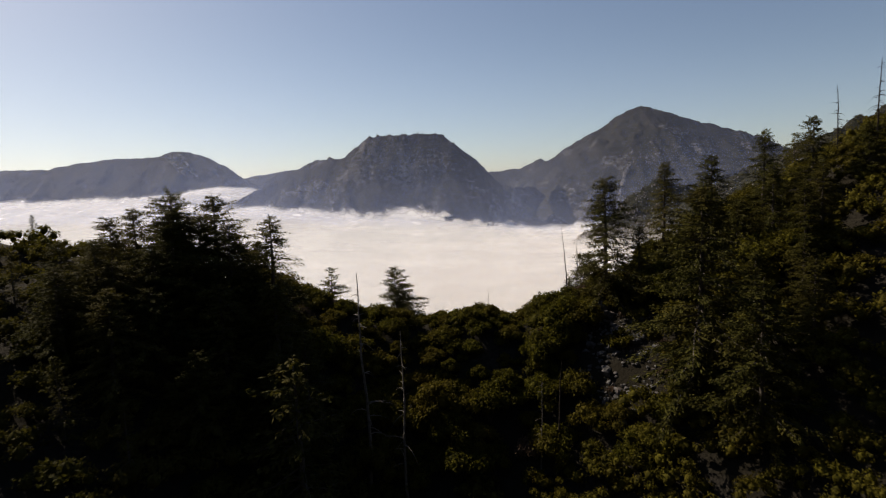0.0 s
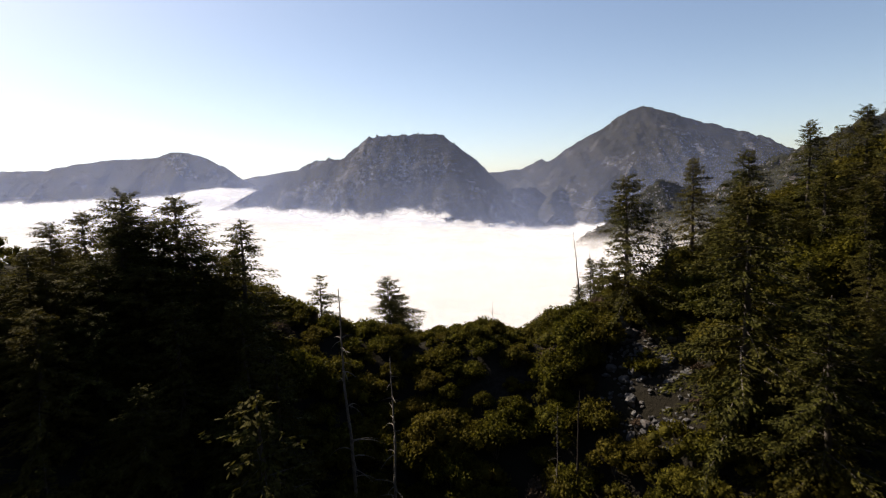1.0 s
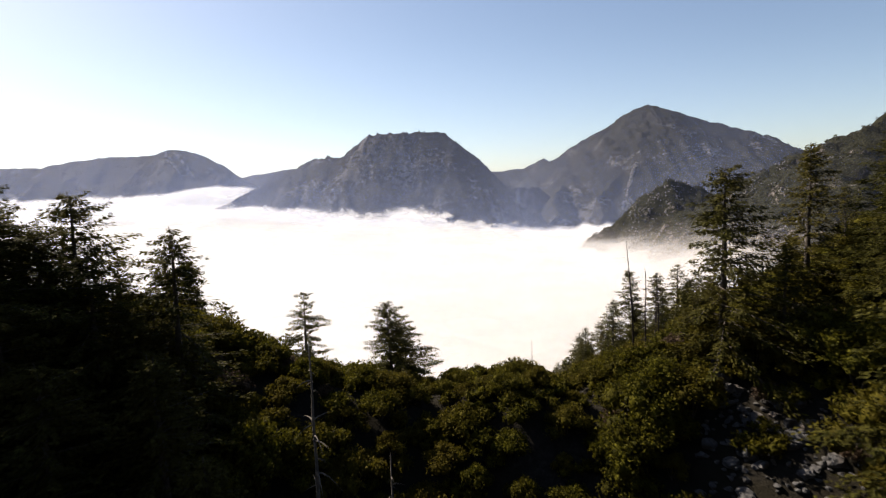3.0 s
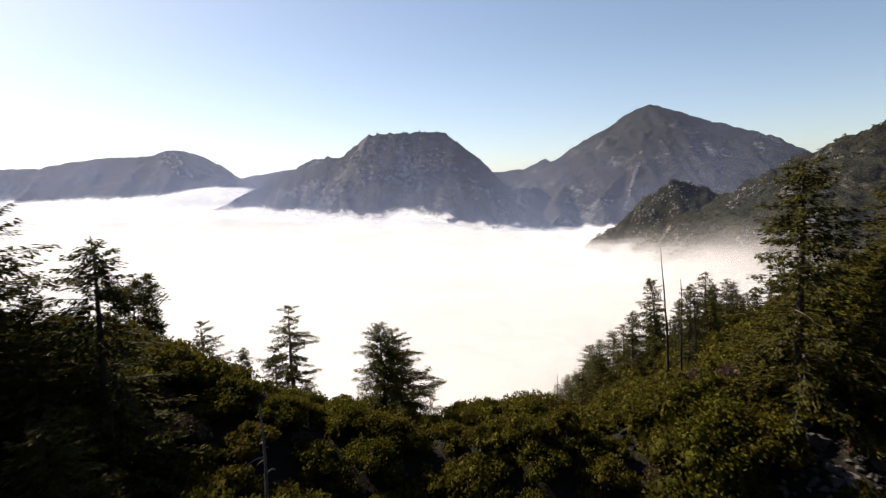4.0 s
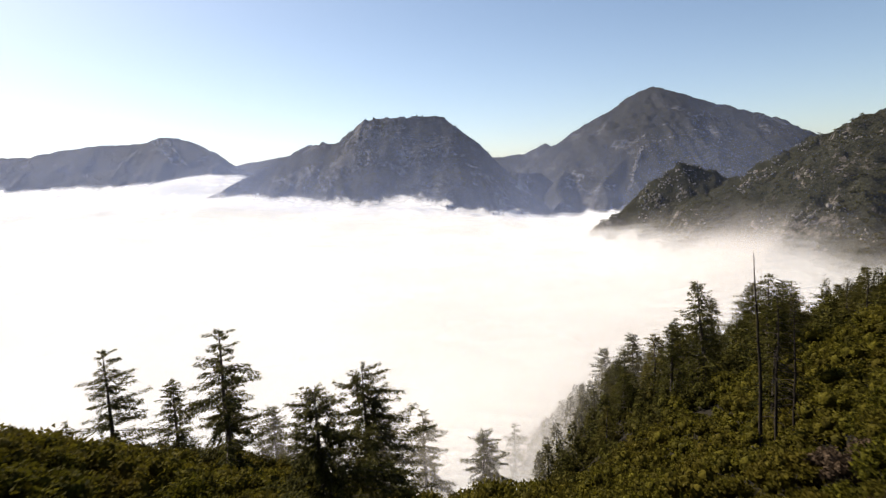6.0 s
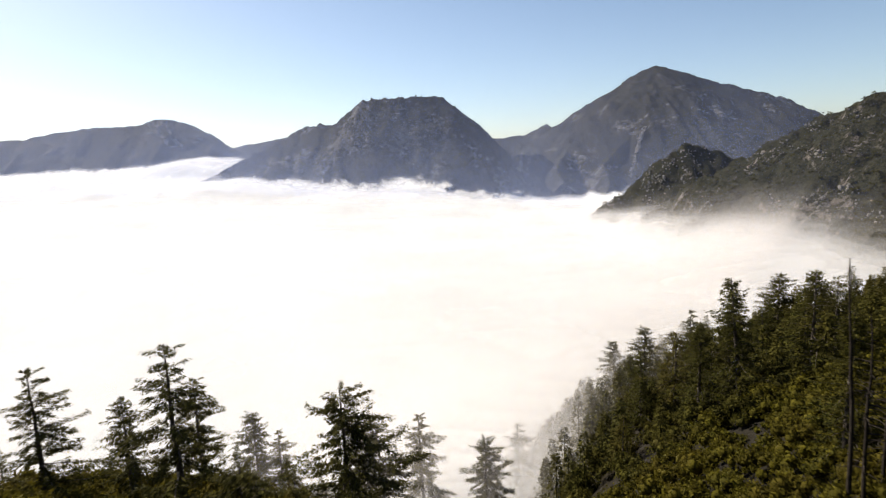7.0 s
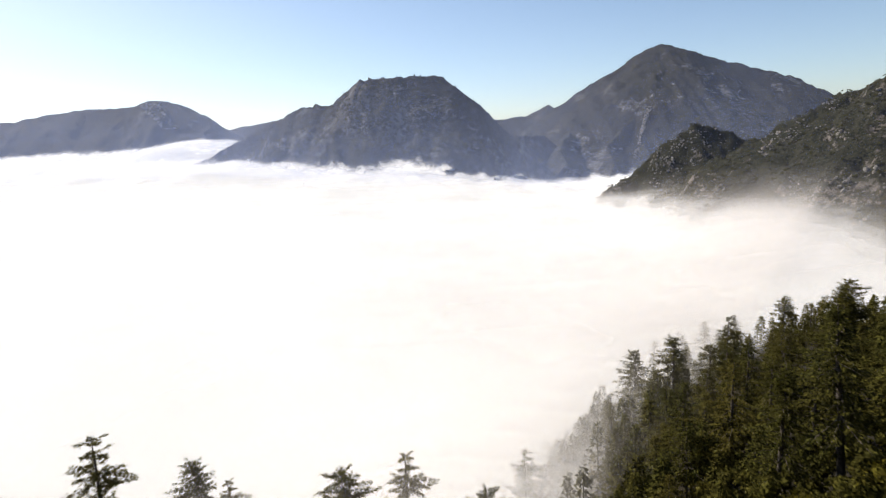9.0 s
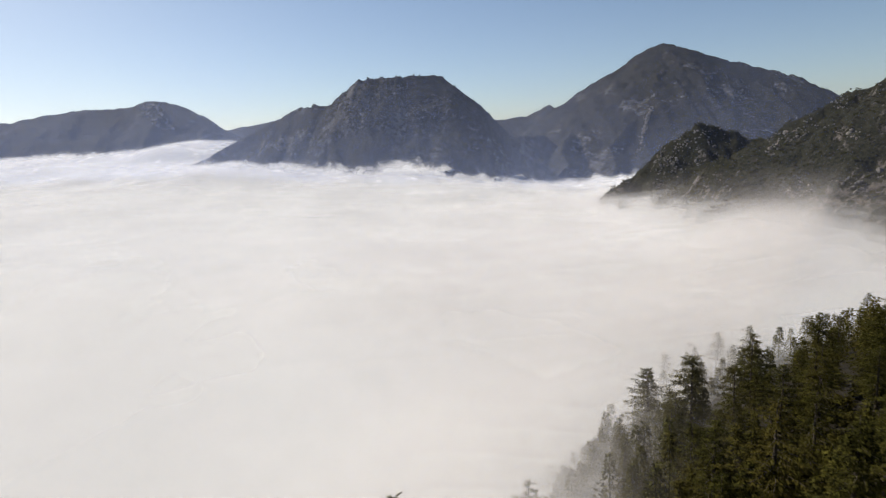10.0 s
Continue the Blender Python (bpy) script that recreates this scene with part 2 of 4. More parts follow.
# ---- mountains ----
def mountain(name, label, ridges, box, step, gully, seed, mat, rough=1.0):
    """ridges: polylines of (x, y, z) with a slope each; the land falls away from them, cut by gullies."""
    def height(x, y):
        x = x + 6 * rough * fbm(x, y, 90, seed + 40, 3)
        top = np.full(x.shape, -1e9)
        for slope, line in ridges:
            for (x0, y0, z0), (x1, y1, z1) in zip(line, line[1:]):
                dx, dy = x1 - x0, y1 - y0
                u = np.clip(((x - x0) * dx + (y - y0) * dy) / (dx * dx + dy * dy), 0, 1)
                dist = np.hypot(x - x0 - u * dx, y - y0 - u * dy)
                land = z0 + u * (z1 - z0) - slope * dist - 0.12 * gully * np.minimum(dist, 120) / 120 * (1 - ridged(x, 0.35 * y, 62, seed, 4))
                top = np.maximum(top, land)
        return np.maximum(top + rough * (2.2 * fbm(x, y, 24, seed + 7, 4, 0.8) + 1.6 * ridged(x, y, 30, seed + 9)), -170)
    x0, x1, y0, y1 = box
    ob = new(name, sheet(name, np.arange(x0, x1 + 1, step), np.arange(y0, y1 + 1, step), height, mat))
    tagged(ob, label, "mountain", kind="structure")
    return height


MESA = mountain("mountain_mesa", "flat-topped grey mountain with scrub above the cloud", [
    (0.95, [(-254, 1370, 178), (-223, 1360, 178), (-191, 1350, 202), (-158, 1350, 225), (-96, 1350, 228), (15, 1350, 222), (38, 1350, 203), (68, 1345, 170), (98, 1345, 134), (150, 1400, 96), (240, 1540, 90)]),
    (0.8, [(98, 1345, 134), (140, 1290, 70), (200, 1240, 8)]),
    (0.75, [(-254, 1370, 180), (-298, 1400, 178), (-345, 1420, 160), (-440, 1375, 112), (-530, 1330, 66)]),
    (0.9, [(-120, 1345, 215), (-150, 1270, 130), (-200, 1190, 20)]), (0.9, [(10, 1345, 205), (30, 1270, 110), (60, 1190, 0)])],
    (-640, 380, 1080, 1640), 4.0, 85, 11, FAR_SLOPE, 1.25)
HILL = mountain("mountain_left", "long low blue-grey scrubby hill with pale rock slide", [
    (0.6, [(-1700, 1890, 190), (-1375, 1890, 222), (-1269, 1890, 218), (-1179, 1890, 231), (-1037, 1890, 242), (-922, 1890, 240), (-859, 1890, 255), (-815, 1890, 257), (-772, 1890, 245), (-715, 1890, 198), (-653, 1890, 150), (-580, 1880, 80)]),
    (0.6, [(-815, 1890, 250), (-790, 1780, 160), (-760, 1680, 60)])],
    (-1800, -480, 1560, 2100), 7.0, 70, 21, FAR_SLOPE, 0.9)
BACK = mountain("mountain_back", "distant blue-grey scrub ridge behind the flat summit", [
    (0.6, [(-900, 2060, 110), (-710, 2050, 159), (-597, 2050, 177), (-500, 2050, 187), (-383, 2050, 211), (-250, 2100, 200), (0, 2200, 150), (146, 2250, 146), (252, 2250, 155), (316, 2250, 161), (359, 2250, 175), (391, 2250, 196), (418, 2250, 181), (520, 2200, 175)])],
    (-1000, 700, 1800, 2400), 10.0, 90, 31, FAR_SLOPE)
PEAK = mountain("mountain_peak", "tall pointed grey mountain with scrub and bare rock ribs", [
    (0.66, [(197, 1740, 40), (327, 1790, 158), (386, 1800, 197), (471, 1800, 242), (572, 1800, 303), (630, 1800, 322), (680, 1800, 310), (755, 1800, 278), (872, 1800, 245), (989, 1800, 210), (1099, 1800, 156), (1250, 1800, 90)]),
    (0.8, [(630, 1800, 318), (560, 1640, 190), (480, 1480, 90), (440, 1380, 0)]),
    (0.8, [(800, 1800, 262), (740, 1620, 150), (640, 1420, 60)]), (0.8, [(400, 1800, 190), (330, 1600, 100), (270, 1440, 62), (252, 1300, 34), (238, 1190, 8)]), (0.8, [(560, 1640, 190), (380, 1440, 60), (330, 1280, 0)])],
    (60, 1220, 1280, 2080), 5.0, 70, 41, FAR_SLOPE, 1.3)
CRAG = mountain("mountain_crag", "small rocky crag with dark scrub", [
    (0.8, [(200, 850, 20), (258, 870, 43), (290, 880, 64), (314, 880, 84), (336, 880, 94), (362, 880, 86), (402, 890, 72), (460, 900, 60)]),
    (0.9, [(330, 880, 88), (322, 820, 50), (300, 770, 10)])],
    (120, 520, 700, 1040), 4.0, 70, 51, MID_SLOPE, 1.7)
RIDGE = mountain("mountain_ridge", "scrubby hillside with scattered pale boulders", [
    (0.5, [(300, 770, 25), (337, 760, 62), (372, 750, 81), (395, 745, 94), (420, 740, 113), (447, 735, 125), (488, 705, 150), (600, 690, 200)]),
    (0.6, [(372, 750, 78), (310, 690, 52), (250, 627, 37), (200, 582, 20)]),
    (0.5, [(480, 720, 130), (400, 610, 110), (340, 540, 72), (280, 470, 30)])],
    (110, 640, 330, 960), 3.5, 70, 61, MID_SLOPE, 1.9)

# Added out of view behind the start to keep skylight off the shaded sides.
SKYLIGHT_BLOCK = mountain("skylight_block_slope", "unseen mountainside added to close the valley and dim skylight", [
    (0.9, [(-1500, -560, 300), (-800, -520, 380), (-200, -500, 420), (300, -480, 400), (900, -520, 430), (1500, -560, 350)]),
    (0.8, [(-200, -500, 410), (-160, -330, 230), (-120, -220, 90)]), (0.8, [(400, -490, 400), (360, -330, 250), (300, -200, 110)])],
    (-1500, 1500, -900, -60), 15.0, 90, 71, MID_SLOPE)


# ---- the sea of cloud ----
def cloud_height(x, y):
    far = np.clip(y / 1250, 0, 1)
    return 18 - 5 * np.clip((420 - y) / 120, 0, 1) + 54 * far * np.clip((150 - x) / 560, 0, 1) - 15 * np.clip((y - 900) / 250, 0, 1) * np.clip((x - 80) / 150, 0, 1) + 13 * np.exp(-((x + 50) / 70) ** 2 - ((y - 1160) / 90) ** 2) + 42 * np.clip((y - 1200) / 500, 0, 1) * np.clip((-x - 414) / 400, 0, 1) + 15 * np.exp(-((x - 280) / 170) ** 2 - ((y - 545) / 140) ** 2) + 30 * np.exp(-((x + 590) / 150) ** 2) * np.clip((y - 1400) / 120, 0, 1)


def billow(x, y, seed):
    far = np.clip((y - 450) / 800, 0.04, 1)
    return far * (4 * fbm(x, y, 160, seed, 3) + 6 * ridged(x, y, 66, seed + 5, 4) + 3.5 * fbm(x, y, 24, seed + 11, 3))


def spread_of_layers(y):
    """Mist lies in thick soft layers over the near slope and closes up to a crisp edge far away."""
    return np.interp(y, [250, 500, 900, 1300], [1.5, 1.1, 0.6, 0.45])


def cloud_grid(step):
    fine = min(step, 20)
    return (np.concatenate([np.arange(-4400, -1400, 120), np.arange(-1400, 40, step), np.arange(40, 640, fine), np.arange(640, 900, step), np.arange(900, 4401, 120)]),
            np.concatenate([np.arange(-1200, 120, 60), np.arange(120, 760, fine), np.arange(760, 2000, step), np.arange(2000, 4800, 100)]))


tagged(new("cloud_sea", sheet("cloud_sea", *cloud_grid(12), lambda x, y: cloud_height(x, y) - 18 * spread_of_layers(y) + billow(x, y, 70), CLOUD)),
       "white sea of cloud filling the valley", "cloud", kind="stuff")
DEEP = 6
for k in range(DEEP):
    u = k / (DEEP - 1)
    lift = -14 + 19 * u
    mat = mist("mist_layer", 0.4 * (1 - u) + 0.12, 90 + 20 * (k % 4), -0.1 + 0.45 * u, 0.6 + 0.14 * u)
    me = sheet("mist", *cloud_grid(32), lambda x, y: cloud_height(x, y) + lift * spread_of_layers(y) + billow(x, y, 70) + 3.0 * spread_of_layers(y) * np.clip((y - 350) / 500, 0.12, 1) * fbm(x, y, 46, 200 + 7 * k, 4, 0.6), mat)
    tagged(new("mist", me), "thin white mist drifting over the cloud", "cloud", kind="stuff")


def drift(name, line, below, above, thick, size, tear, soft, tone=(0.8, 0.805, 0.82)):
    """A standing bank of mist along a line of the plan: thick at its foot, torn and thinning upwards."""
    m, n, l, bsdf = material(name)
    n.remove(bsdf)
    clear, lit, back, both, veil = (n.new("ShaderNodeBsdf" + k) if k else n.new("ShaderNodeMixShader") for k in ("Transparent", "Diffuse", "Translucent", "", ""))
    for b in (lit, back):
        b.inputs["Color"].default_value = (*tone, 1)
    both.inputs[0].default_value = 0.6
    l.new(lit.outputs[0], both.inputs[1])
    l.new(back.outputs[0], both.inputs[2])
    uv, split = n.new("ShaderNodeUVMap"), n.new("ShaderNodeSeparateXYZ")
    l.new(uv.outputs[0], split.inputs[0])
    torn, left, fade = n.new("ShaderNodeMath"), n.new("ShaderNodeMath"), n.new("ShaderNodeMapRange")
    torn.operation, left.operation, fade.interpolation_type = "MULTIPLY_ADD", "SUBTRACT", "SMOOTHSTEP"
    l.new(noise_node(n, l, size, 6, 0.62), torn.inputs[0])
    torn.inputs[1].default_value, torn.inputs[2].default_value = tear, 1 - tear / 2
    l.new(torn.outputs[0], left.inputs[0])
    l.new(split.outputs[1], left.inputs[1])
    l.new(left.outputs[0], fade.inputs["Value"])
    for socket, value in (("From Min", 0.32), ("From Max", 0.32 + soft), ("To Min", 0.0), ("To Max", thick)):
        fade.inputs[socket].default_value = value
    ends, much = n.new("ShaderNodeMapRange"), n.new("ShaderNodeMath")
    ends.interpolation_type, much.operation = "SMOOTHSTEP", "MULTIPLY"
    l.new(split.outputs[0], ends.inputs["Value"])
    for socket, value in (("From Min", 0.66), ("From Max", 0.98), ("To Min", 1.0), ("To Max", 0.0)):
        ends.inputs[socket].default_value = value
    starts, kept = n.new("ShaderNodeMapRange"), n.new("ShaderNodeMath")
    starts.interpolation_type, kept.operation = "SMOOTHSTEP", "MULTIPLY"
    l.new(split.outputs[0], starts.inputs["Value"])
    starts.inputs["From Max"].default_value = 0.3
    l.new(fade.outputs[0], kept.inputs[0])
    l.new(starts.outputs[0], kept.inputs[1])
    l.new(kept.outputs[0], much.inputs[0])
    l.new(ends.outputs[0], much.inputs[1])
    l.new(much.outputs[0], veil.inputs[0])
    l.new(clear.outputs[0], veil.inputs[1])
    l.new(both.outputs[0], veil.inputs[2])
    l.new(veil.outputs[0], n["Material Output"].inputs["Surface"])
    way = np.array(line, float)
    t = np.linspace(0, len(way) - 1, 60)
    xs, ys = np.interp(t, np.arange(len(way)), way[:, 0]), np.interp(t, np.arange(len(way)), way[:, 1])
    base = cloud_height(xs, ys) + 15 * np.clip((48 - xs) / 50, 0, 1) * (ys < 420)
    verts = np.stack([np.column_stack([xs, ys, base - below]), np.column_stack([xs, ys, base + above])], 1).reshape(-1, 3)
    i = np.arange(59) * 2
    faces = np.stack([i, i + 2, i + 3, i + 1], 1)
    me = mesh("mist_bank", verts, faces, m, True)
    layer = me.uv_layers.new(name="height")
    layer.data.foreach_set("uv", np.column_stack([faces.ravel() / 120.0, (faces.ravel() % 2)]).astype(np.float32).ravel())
    return tagged(new("mist_bank", me), "soft bank of mist rising along the slope, shade set by tone", "cloud", kind="stuff")


# A greyer tone puts shade into the colour of the slope and hillside banks.
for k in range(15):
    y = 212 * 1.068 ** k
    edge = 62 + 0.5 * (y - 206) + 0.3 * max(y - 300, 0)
    drift("shaded_slope_mist", [(edge - 150, y - 30), (edge - 45, y + 4), (edge, y + 22)], 14, 58, 0.13 + 0.012 * k, 46, 0.6, 0.75, (0.6, 0.575, 0.575))
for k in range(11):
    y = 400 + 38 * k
    drift("shaded_hillside_mist", [(-150, y - 40), (300, y), (640, y + 10)], 30, 64, 0.42 if y < 570 else 0.24, 70, 0.5, 0.8, (0.6, 0.575, 0.575))
drift("far_bank", [(-560, 1300), (-300, 1190), (-60, 1150), (120, 1170), (260, 1200)], 20, 34, 0.95, 42, 1.1, 0.3)
drift("far_bank", [(-560, 1280), (-300, 1170), (-60, 1130), (120, 1150), (250, 1180)], 20, 26, 0.8, 30, 1.1, 0.3)
drift("left_bank", [(-1500, 1640), (-1000, 1610), (-560, 1600)], 20, 30, 0.9, 60, 0.9, 0.4)


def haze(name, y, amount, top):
    """Bluish sheet imitating haze over the cloud, thinner upwards and away from the sun."""
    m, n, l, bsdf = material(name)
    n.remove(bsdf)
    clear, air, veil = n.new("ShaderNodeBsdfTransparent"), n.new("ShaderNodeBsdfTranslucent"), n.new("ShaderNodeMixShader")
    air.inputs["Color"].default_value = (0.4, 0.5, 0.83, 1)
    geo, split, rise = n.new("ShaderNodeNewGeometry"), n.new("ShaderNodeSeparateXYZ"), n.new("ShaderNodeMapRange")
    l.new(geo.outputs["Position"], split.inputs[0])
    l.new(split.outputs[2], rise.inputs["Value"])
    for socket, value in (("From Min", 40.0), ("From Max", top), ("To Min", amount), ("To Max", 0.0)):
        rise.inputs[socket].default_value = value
    # More veil on the sun's side imitates sunlight scattered by the haze.
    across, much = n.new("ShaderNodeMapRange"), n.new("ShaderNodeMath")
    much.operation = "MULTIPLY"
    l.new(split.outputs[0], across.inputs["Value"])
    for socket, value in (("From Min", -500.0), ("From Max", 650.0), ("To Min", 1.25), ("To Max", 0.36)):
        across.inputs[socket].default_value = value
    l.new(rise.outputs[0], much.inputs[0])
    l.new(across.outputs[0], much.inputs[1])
    # Uneven strength imitates soft columns of light in the haze.
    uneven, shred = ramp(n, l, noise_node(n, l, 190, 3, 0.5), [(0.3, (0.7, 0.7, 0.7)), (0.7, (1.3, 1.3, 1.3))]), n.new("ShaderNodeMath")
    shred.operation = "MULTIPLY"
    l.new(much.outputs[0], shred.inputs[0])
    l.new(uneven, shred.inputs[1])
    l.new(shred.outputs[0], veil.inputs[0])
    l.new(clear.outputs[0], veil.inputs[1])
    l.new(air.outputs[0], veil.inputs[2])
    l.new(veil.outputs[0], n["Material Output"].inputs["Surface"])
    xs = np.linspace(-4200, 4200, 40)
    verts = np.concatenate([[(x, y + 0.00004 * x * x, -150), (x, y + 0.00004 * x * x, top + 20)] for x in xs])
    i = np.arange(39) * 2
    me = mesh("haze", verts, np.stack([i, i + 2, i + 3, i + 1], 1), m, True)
    return tagged(new("haze", me), "thin bluish sheet standing in for haze over the cloud", "haze", kind="stuff")


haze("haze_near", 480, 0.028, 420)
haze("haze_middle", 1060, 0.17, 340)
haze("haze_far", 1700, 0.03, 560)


# ---- plants ----
def basis(way):
    """Two unit vectors across each of the given ways."""
    up = np.where(np.abs(way[:, 2:3]) > 0.9, np.array([[1.0, 0, 0]]), np.array([[0, 0, 1.0]]))
    side = np.cross(way, up)
    side /= np.linalg.norm(side, axis=1, keepdims=True) + 1e-9
    return side, np.cross(side, way)


def tube(points, radii, sides):
    """A tapered tube through the points."""
    points, radii = np.asarray(points, float), np.asarray(radii, float)
    way = np.gradient(points, axis=0)
    way /= np.linalg.norm(way, axis=1, keepdims=True) + 1e-9
    s, u = basis(way)
    a = np.arange(sides) * 2 * np.pi / sides
    verts = points[:, None] + radii[:, None, None] * (s[:, None] * np.cos(a)[None, :, None] + u[:, None] * np.sin(a)[None, :, None])
    k = np.arange(len(points) - 1)[:, None] * sides
    j, j2 = np.arange(sides)[None], (np.arange(sides)[None] + 1) % sides
    faces = np.stack([k + j, k + j2, k + sides + j2, k + sides + j], -1).reshape(-1, 4)
    return verts.reshape(-1, 3), faces


def joined(pieces):
    verts, faces, base = [], [], 0
    for v, f in pieces:
        verts.append(v)
        faces.append(f + base)
        base += len(v)
    return np.concatenate(verts), np.concatenate(faces)


def kites(root, way, length, width, rng, lean=1.0):
    """Slender leaf-shaped quads from root along way."""
    s, u = basis(way)
    roll = rng.uniform(-lean, lean, len(root))[:, None]
    s = s * np.cos(roll) + u * np.sin(roll)
    mid = root + way * (length * 0.55)[:, None]
    v = np.stack([root, mid + s * width[:, None] * 0.5, root + way * length[:, None], mid - s * width[:, None] * 0.5], 1)
    return v.reshape(-1, 3), np.arange(len(root) * 4).reshape(-1, 4)


def blades(root, way, length, width, rng):
    """Three-cornered leaves from root along way, turned at random."""
    s, u = basis(way)
    roll = rng.uniform(0, 3.14, len(root))[:, None]
    s = (s * np.cos(roll) + u * np.sin(roll)) * width[:, None] * 0.5
    v = np.stack([root + s, root + way * length[:, None], root - s], 1)
    return v.reshape(-1, 3), np.arange(len(root) * 3).reshape(-1, 3)


def conifer(name, label, seed, spread=0.3, base=0.1, gap=0.5, fullness=1.0, flat=0.0, bare=0.0, droop=1.0, height=20.0, fine=1.0):
    """A fir with drooping boughs in uneven whorls, gap metres apart: trunk, boughs and needles under one thing, standing at the origin."""
    rng = np.random.default_rng(seed)
    tree = new(name)
    tagged(tree, label, "tree")
    zs = np.linspace(-0.08, 1, 13)
    wander = np.cumsum(rng.normal(0, 0.003, (13, 2)), 0)
    wander -= wander[1]
    spine = np.column_stack([wander * height, zs * height])
    trunk = tube(spine, 0.019 * height * (1.02 - np.clip(zs, 0, 1)) ** 0.85 + 0.015, 7)
    part("trunk", mesh("trunk", *trunk, BARK, True), tree)
    sticks, roots, ways, longs, wides = [], [], [], [], []
    level, turn, heavy = base * height, rng.uniform(0, 6.28), rng.uniform(0, 6.28)
    s = np.linspace(0, 1, 4)
    while level < 0.985 * height:
        z = level / height
        level += gap * rng.uniform(0.6, 1.4) * (1.15 - 0.7 * z)
        thin = rng.uniform(0.6, 1.15)
        for _ in range(int(rng.integers(3, 6))):
            turn += 1.5 + rng.normal(0, 0.5)
            if rng.random() < bare:
                continue
            shape = (1 - z) ** (0.85 - 0.5 * flat) * min(1.0, 0.6 + 2.2 * (z - base)) + 0.05
            reach = 1.38 * height * spread * shape * thin * rng.uniform(0.45, 1.15) * (1 + 0.2 * math.cos(turn - heavy))
            if rng.random() < 0.05:
                reach *= 1.3
            rise = rng.normal(0.05 + 0.75 * max(0, z - 0.72), 0.15)
            bend = droop * rng.uniform(0.35, 0.75) * (1.05 - z)
            lift = reach * (rise * s - bend * s * s + 0.5 * bend * s ** 4)
            c, d = math.cos(turn), math.sin(turn)
            sway = np.cumsum(rng.normal(0, 0.03, 4)) * reach
            centre = np.array([np.interp(z * height, spine[:, 2], spine[:, 0]), np.interp(z * height, spine[:, 2], spine[:, 1]), z * height])
            line = centre + np.column_stack([c * reach * s - d * sway, d * reach * s + c * sway, lift])
            if reach > 1.7:
                sticks.append(tube(line, (0.010 * reach + 0.012) * (1.05 - s), 3))
            count = int((8 + 8.5 * reach) * fullness * fine)
            at = rng.uniform(0.08, 1.0, count) ** 0.8
            spot = np.column_stack([np.interp(at, s, line[:, k]) for k in range(3)]) + rng.normal(0, 0.06 + 0.022 * reach, (count, 3))
            fan = rng.choice([-1, 1], count) * rng.uniform(0.35, 1.15, count) * (1 - 0.65 * at ** 3)
            fall = np.where(rng.random(count) < 0.3, rng.uniform(-2.2, -0.9, count), rng.normal(-0.32 * droop, 0.24, count))
            way = np.column_stack([c * np.cos(fan) - d * np.sin(fan), d * np.cos(fan) + c * np.sin(fan), fall])
            roots.append(spot)
            ways.append(way / np.linalg.norm(way, axis=1, keepdims=True))
            longs.append((0.34 + 0.15 * reach * (1.12 - at)) * np.where(fall < -0.9, 0.75, 1.0) * rng.uniform(0.6, 1.35, count) / fine ** 0.35)
            wides.append((rng.uniform(0.1, 0.19, count) + 0.011 * reach) / fine ** 0.35)
    tagged(part("bough", mesh("bough", *joined(sticks), BARK), tree), kind="stuff")
    crown = kites(np.concatenate(roots), np.concatenate(ways), np.concatenate(longs), np.concatenate(wides), rng)
    part("crown", mesh("crown", *crown, FIR), tree)
    tree["tall"] = height
    return tree


def pine(name, label, seed, height=16.0):
    """A broad pine: limbs that rise and spread, each with rounded tufts of needles."""
    rng = np.random.default_rng(seed)
    tree = new(name)
    tagged(tree, label, "tree")
    zs = np.linspace(-0.06, 1, 10)
    spine = np.column_stack([np.cumsum(rng.normal(0, 0.008, (10, 2)), 0) * height, zs * height])
    part("trunk", mesh("trunk", *tube(spine, 0.02 * height * (1.03 - np.clip(zs, 0, 1)) ** 0.8 + 0.02, 7), BARK, True), tree)
    tufts = []
    s = np.linspace(0, 1, 5)
    for k, z in enumerate(np.linspace(0.08, 0.95, 40)):
        a, r = k * 2.4 + rng.uniform(-0.5, 0.5), height * (0.09 + 0.24 * math.sin(math.pi * (0.12 + 0.8 * (1 - z))) ** 0.8) * rng.uniform(0.7, 1.1)
        line = np.column_stack([math.cos(a) * r * s, math.sin(a) * r * s, z * height + r * (0.25 * s + rng.uniform(-0.1, 0.35) * s * s)])
        part("branch", mesh("branch", *tube(line, (0.014 * r + 0.02) * (1.05 - s), 4), BARK), tree)
        for u in rng.uniform(0.45, 1.05, 5):
            centre = line[0] + (line[-1] - line[0]) * u + rng.normal(0, 0.3, 3)
            way = rng.normal(0, 1, (70, 3)) + np.array([0, 0, 0.35])
            way /= np.linalg.norm(way, axis=1, keepdims=True)
            tufts.append(kites(centre + way * rng.uniform(0.1, 0.85, (70, 1)), way, rng.uniform(0.35, 0.75, 70), rng.uniform(0.14, 0.28, 70), rng))
    part("crown", mesh("crown", *joined(tufts), FIR), tree)
    tree["tall"] = height
    return tree


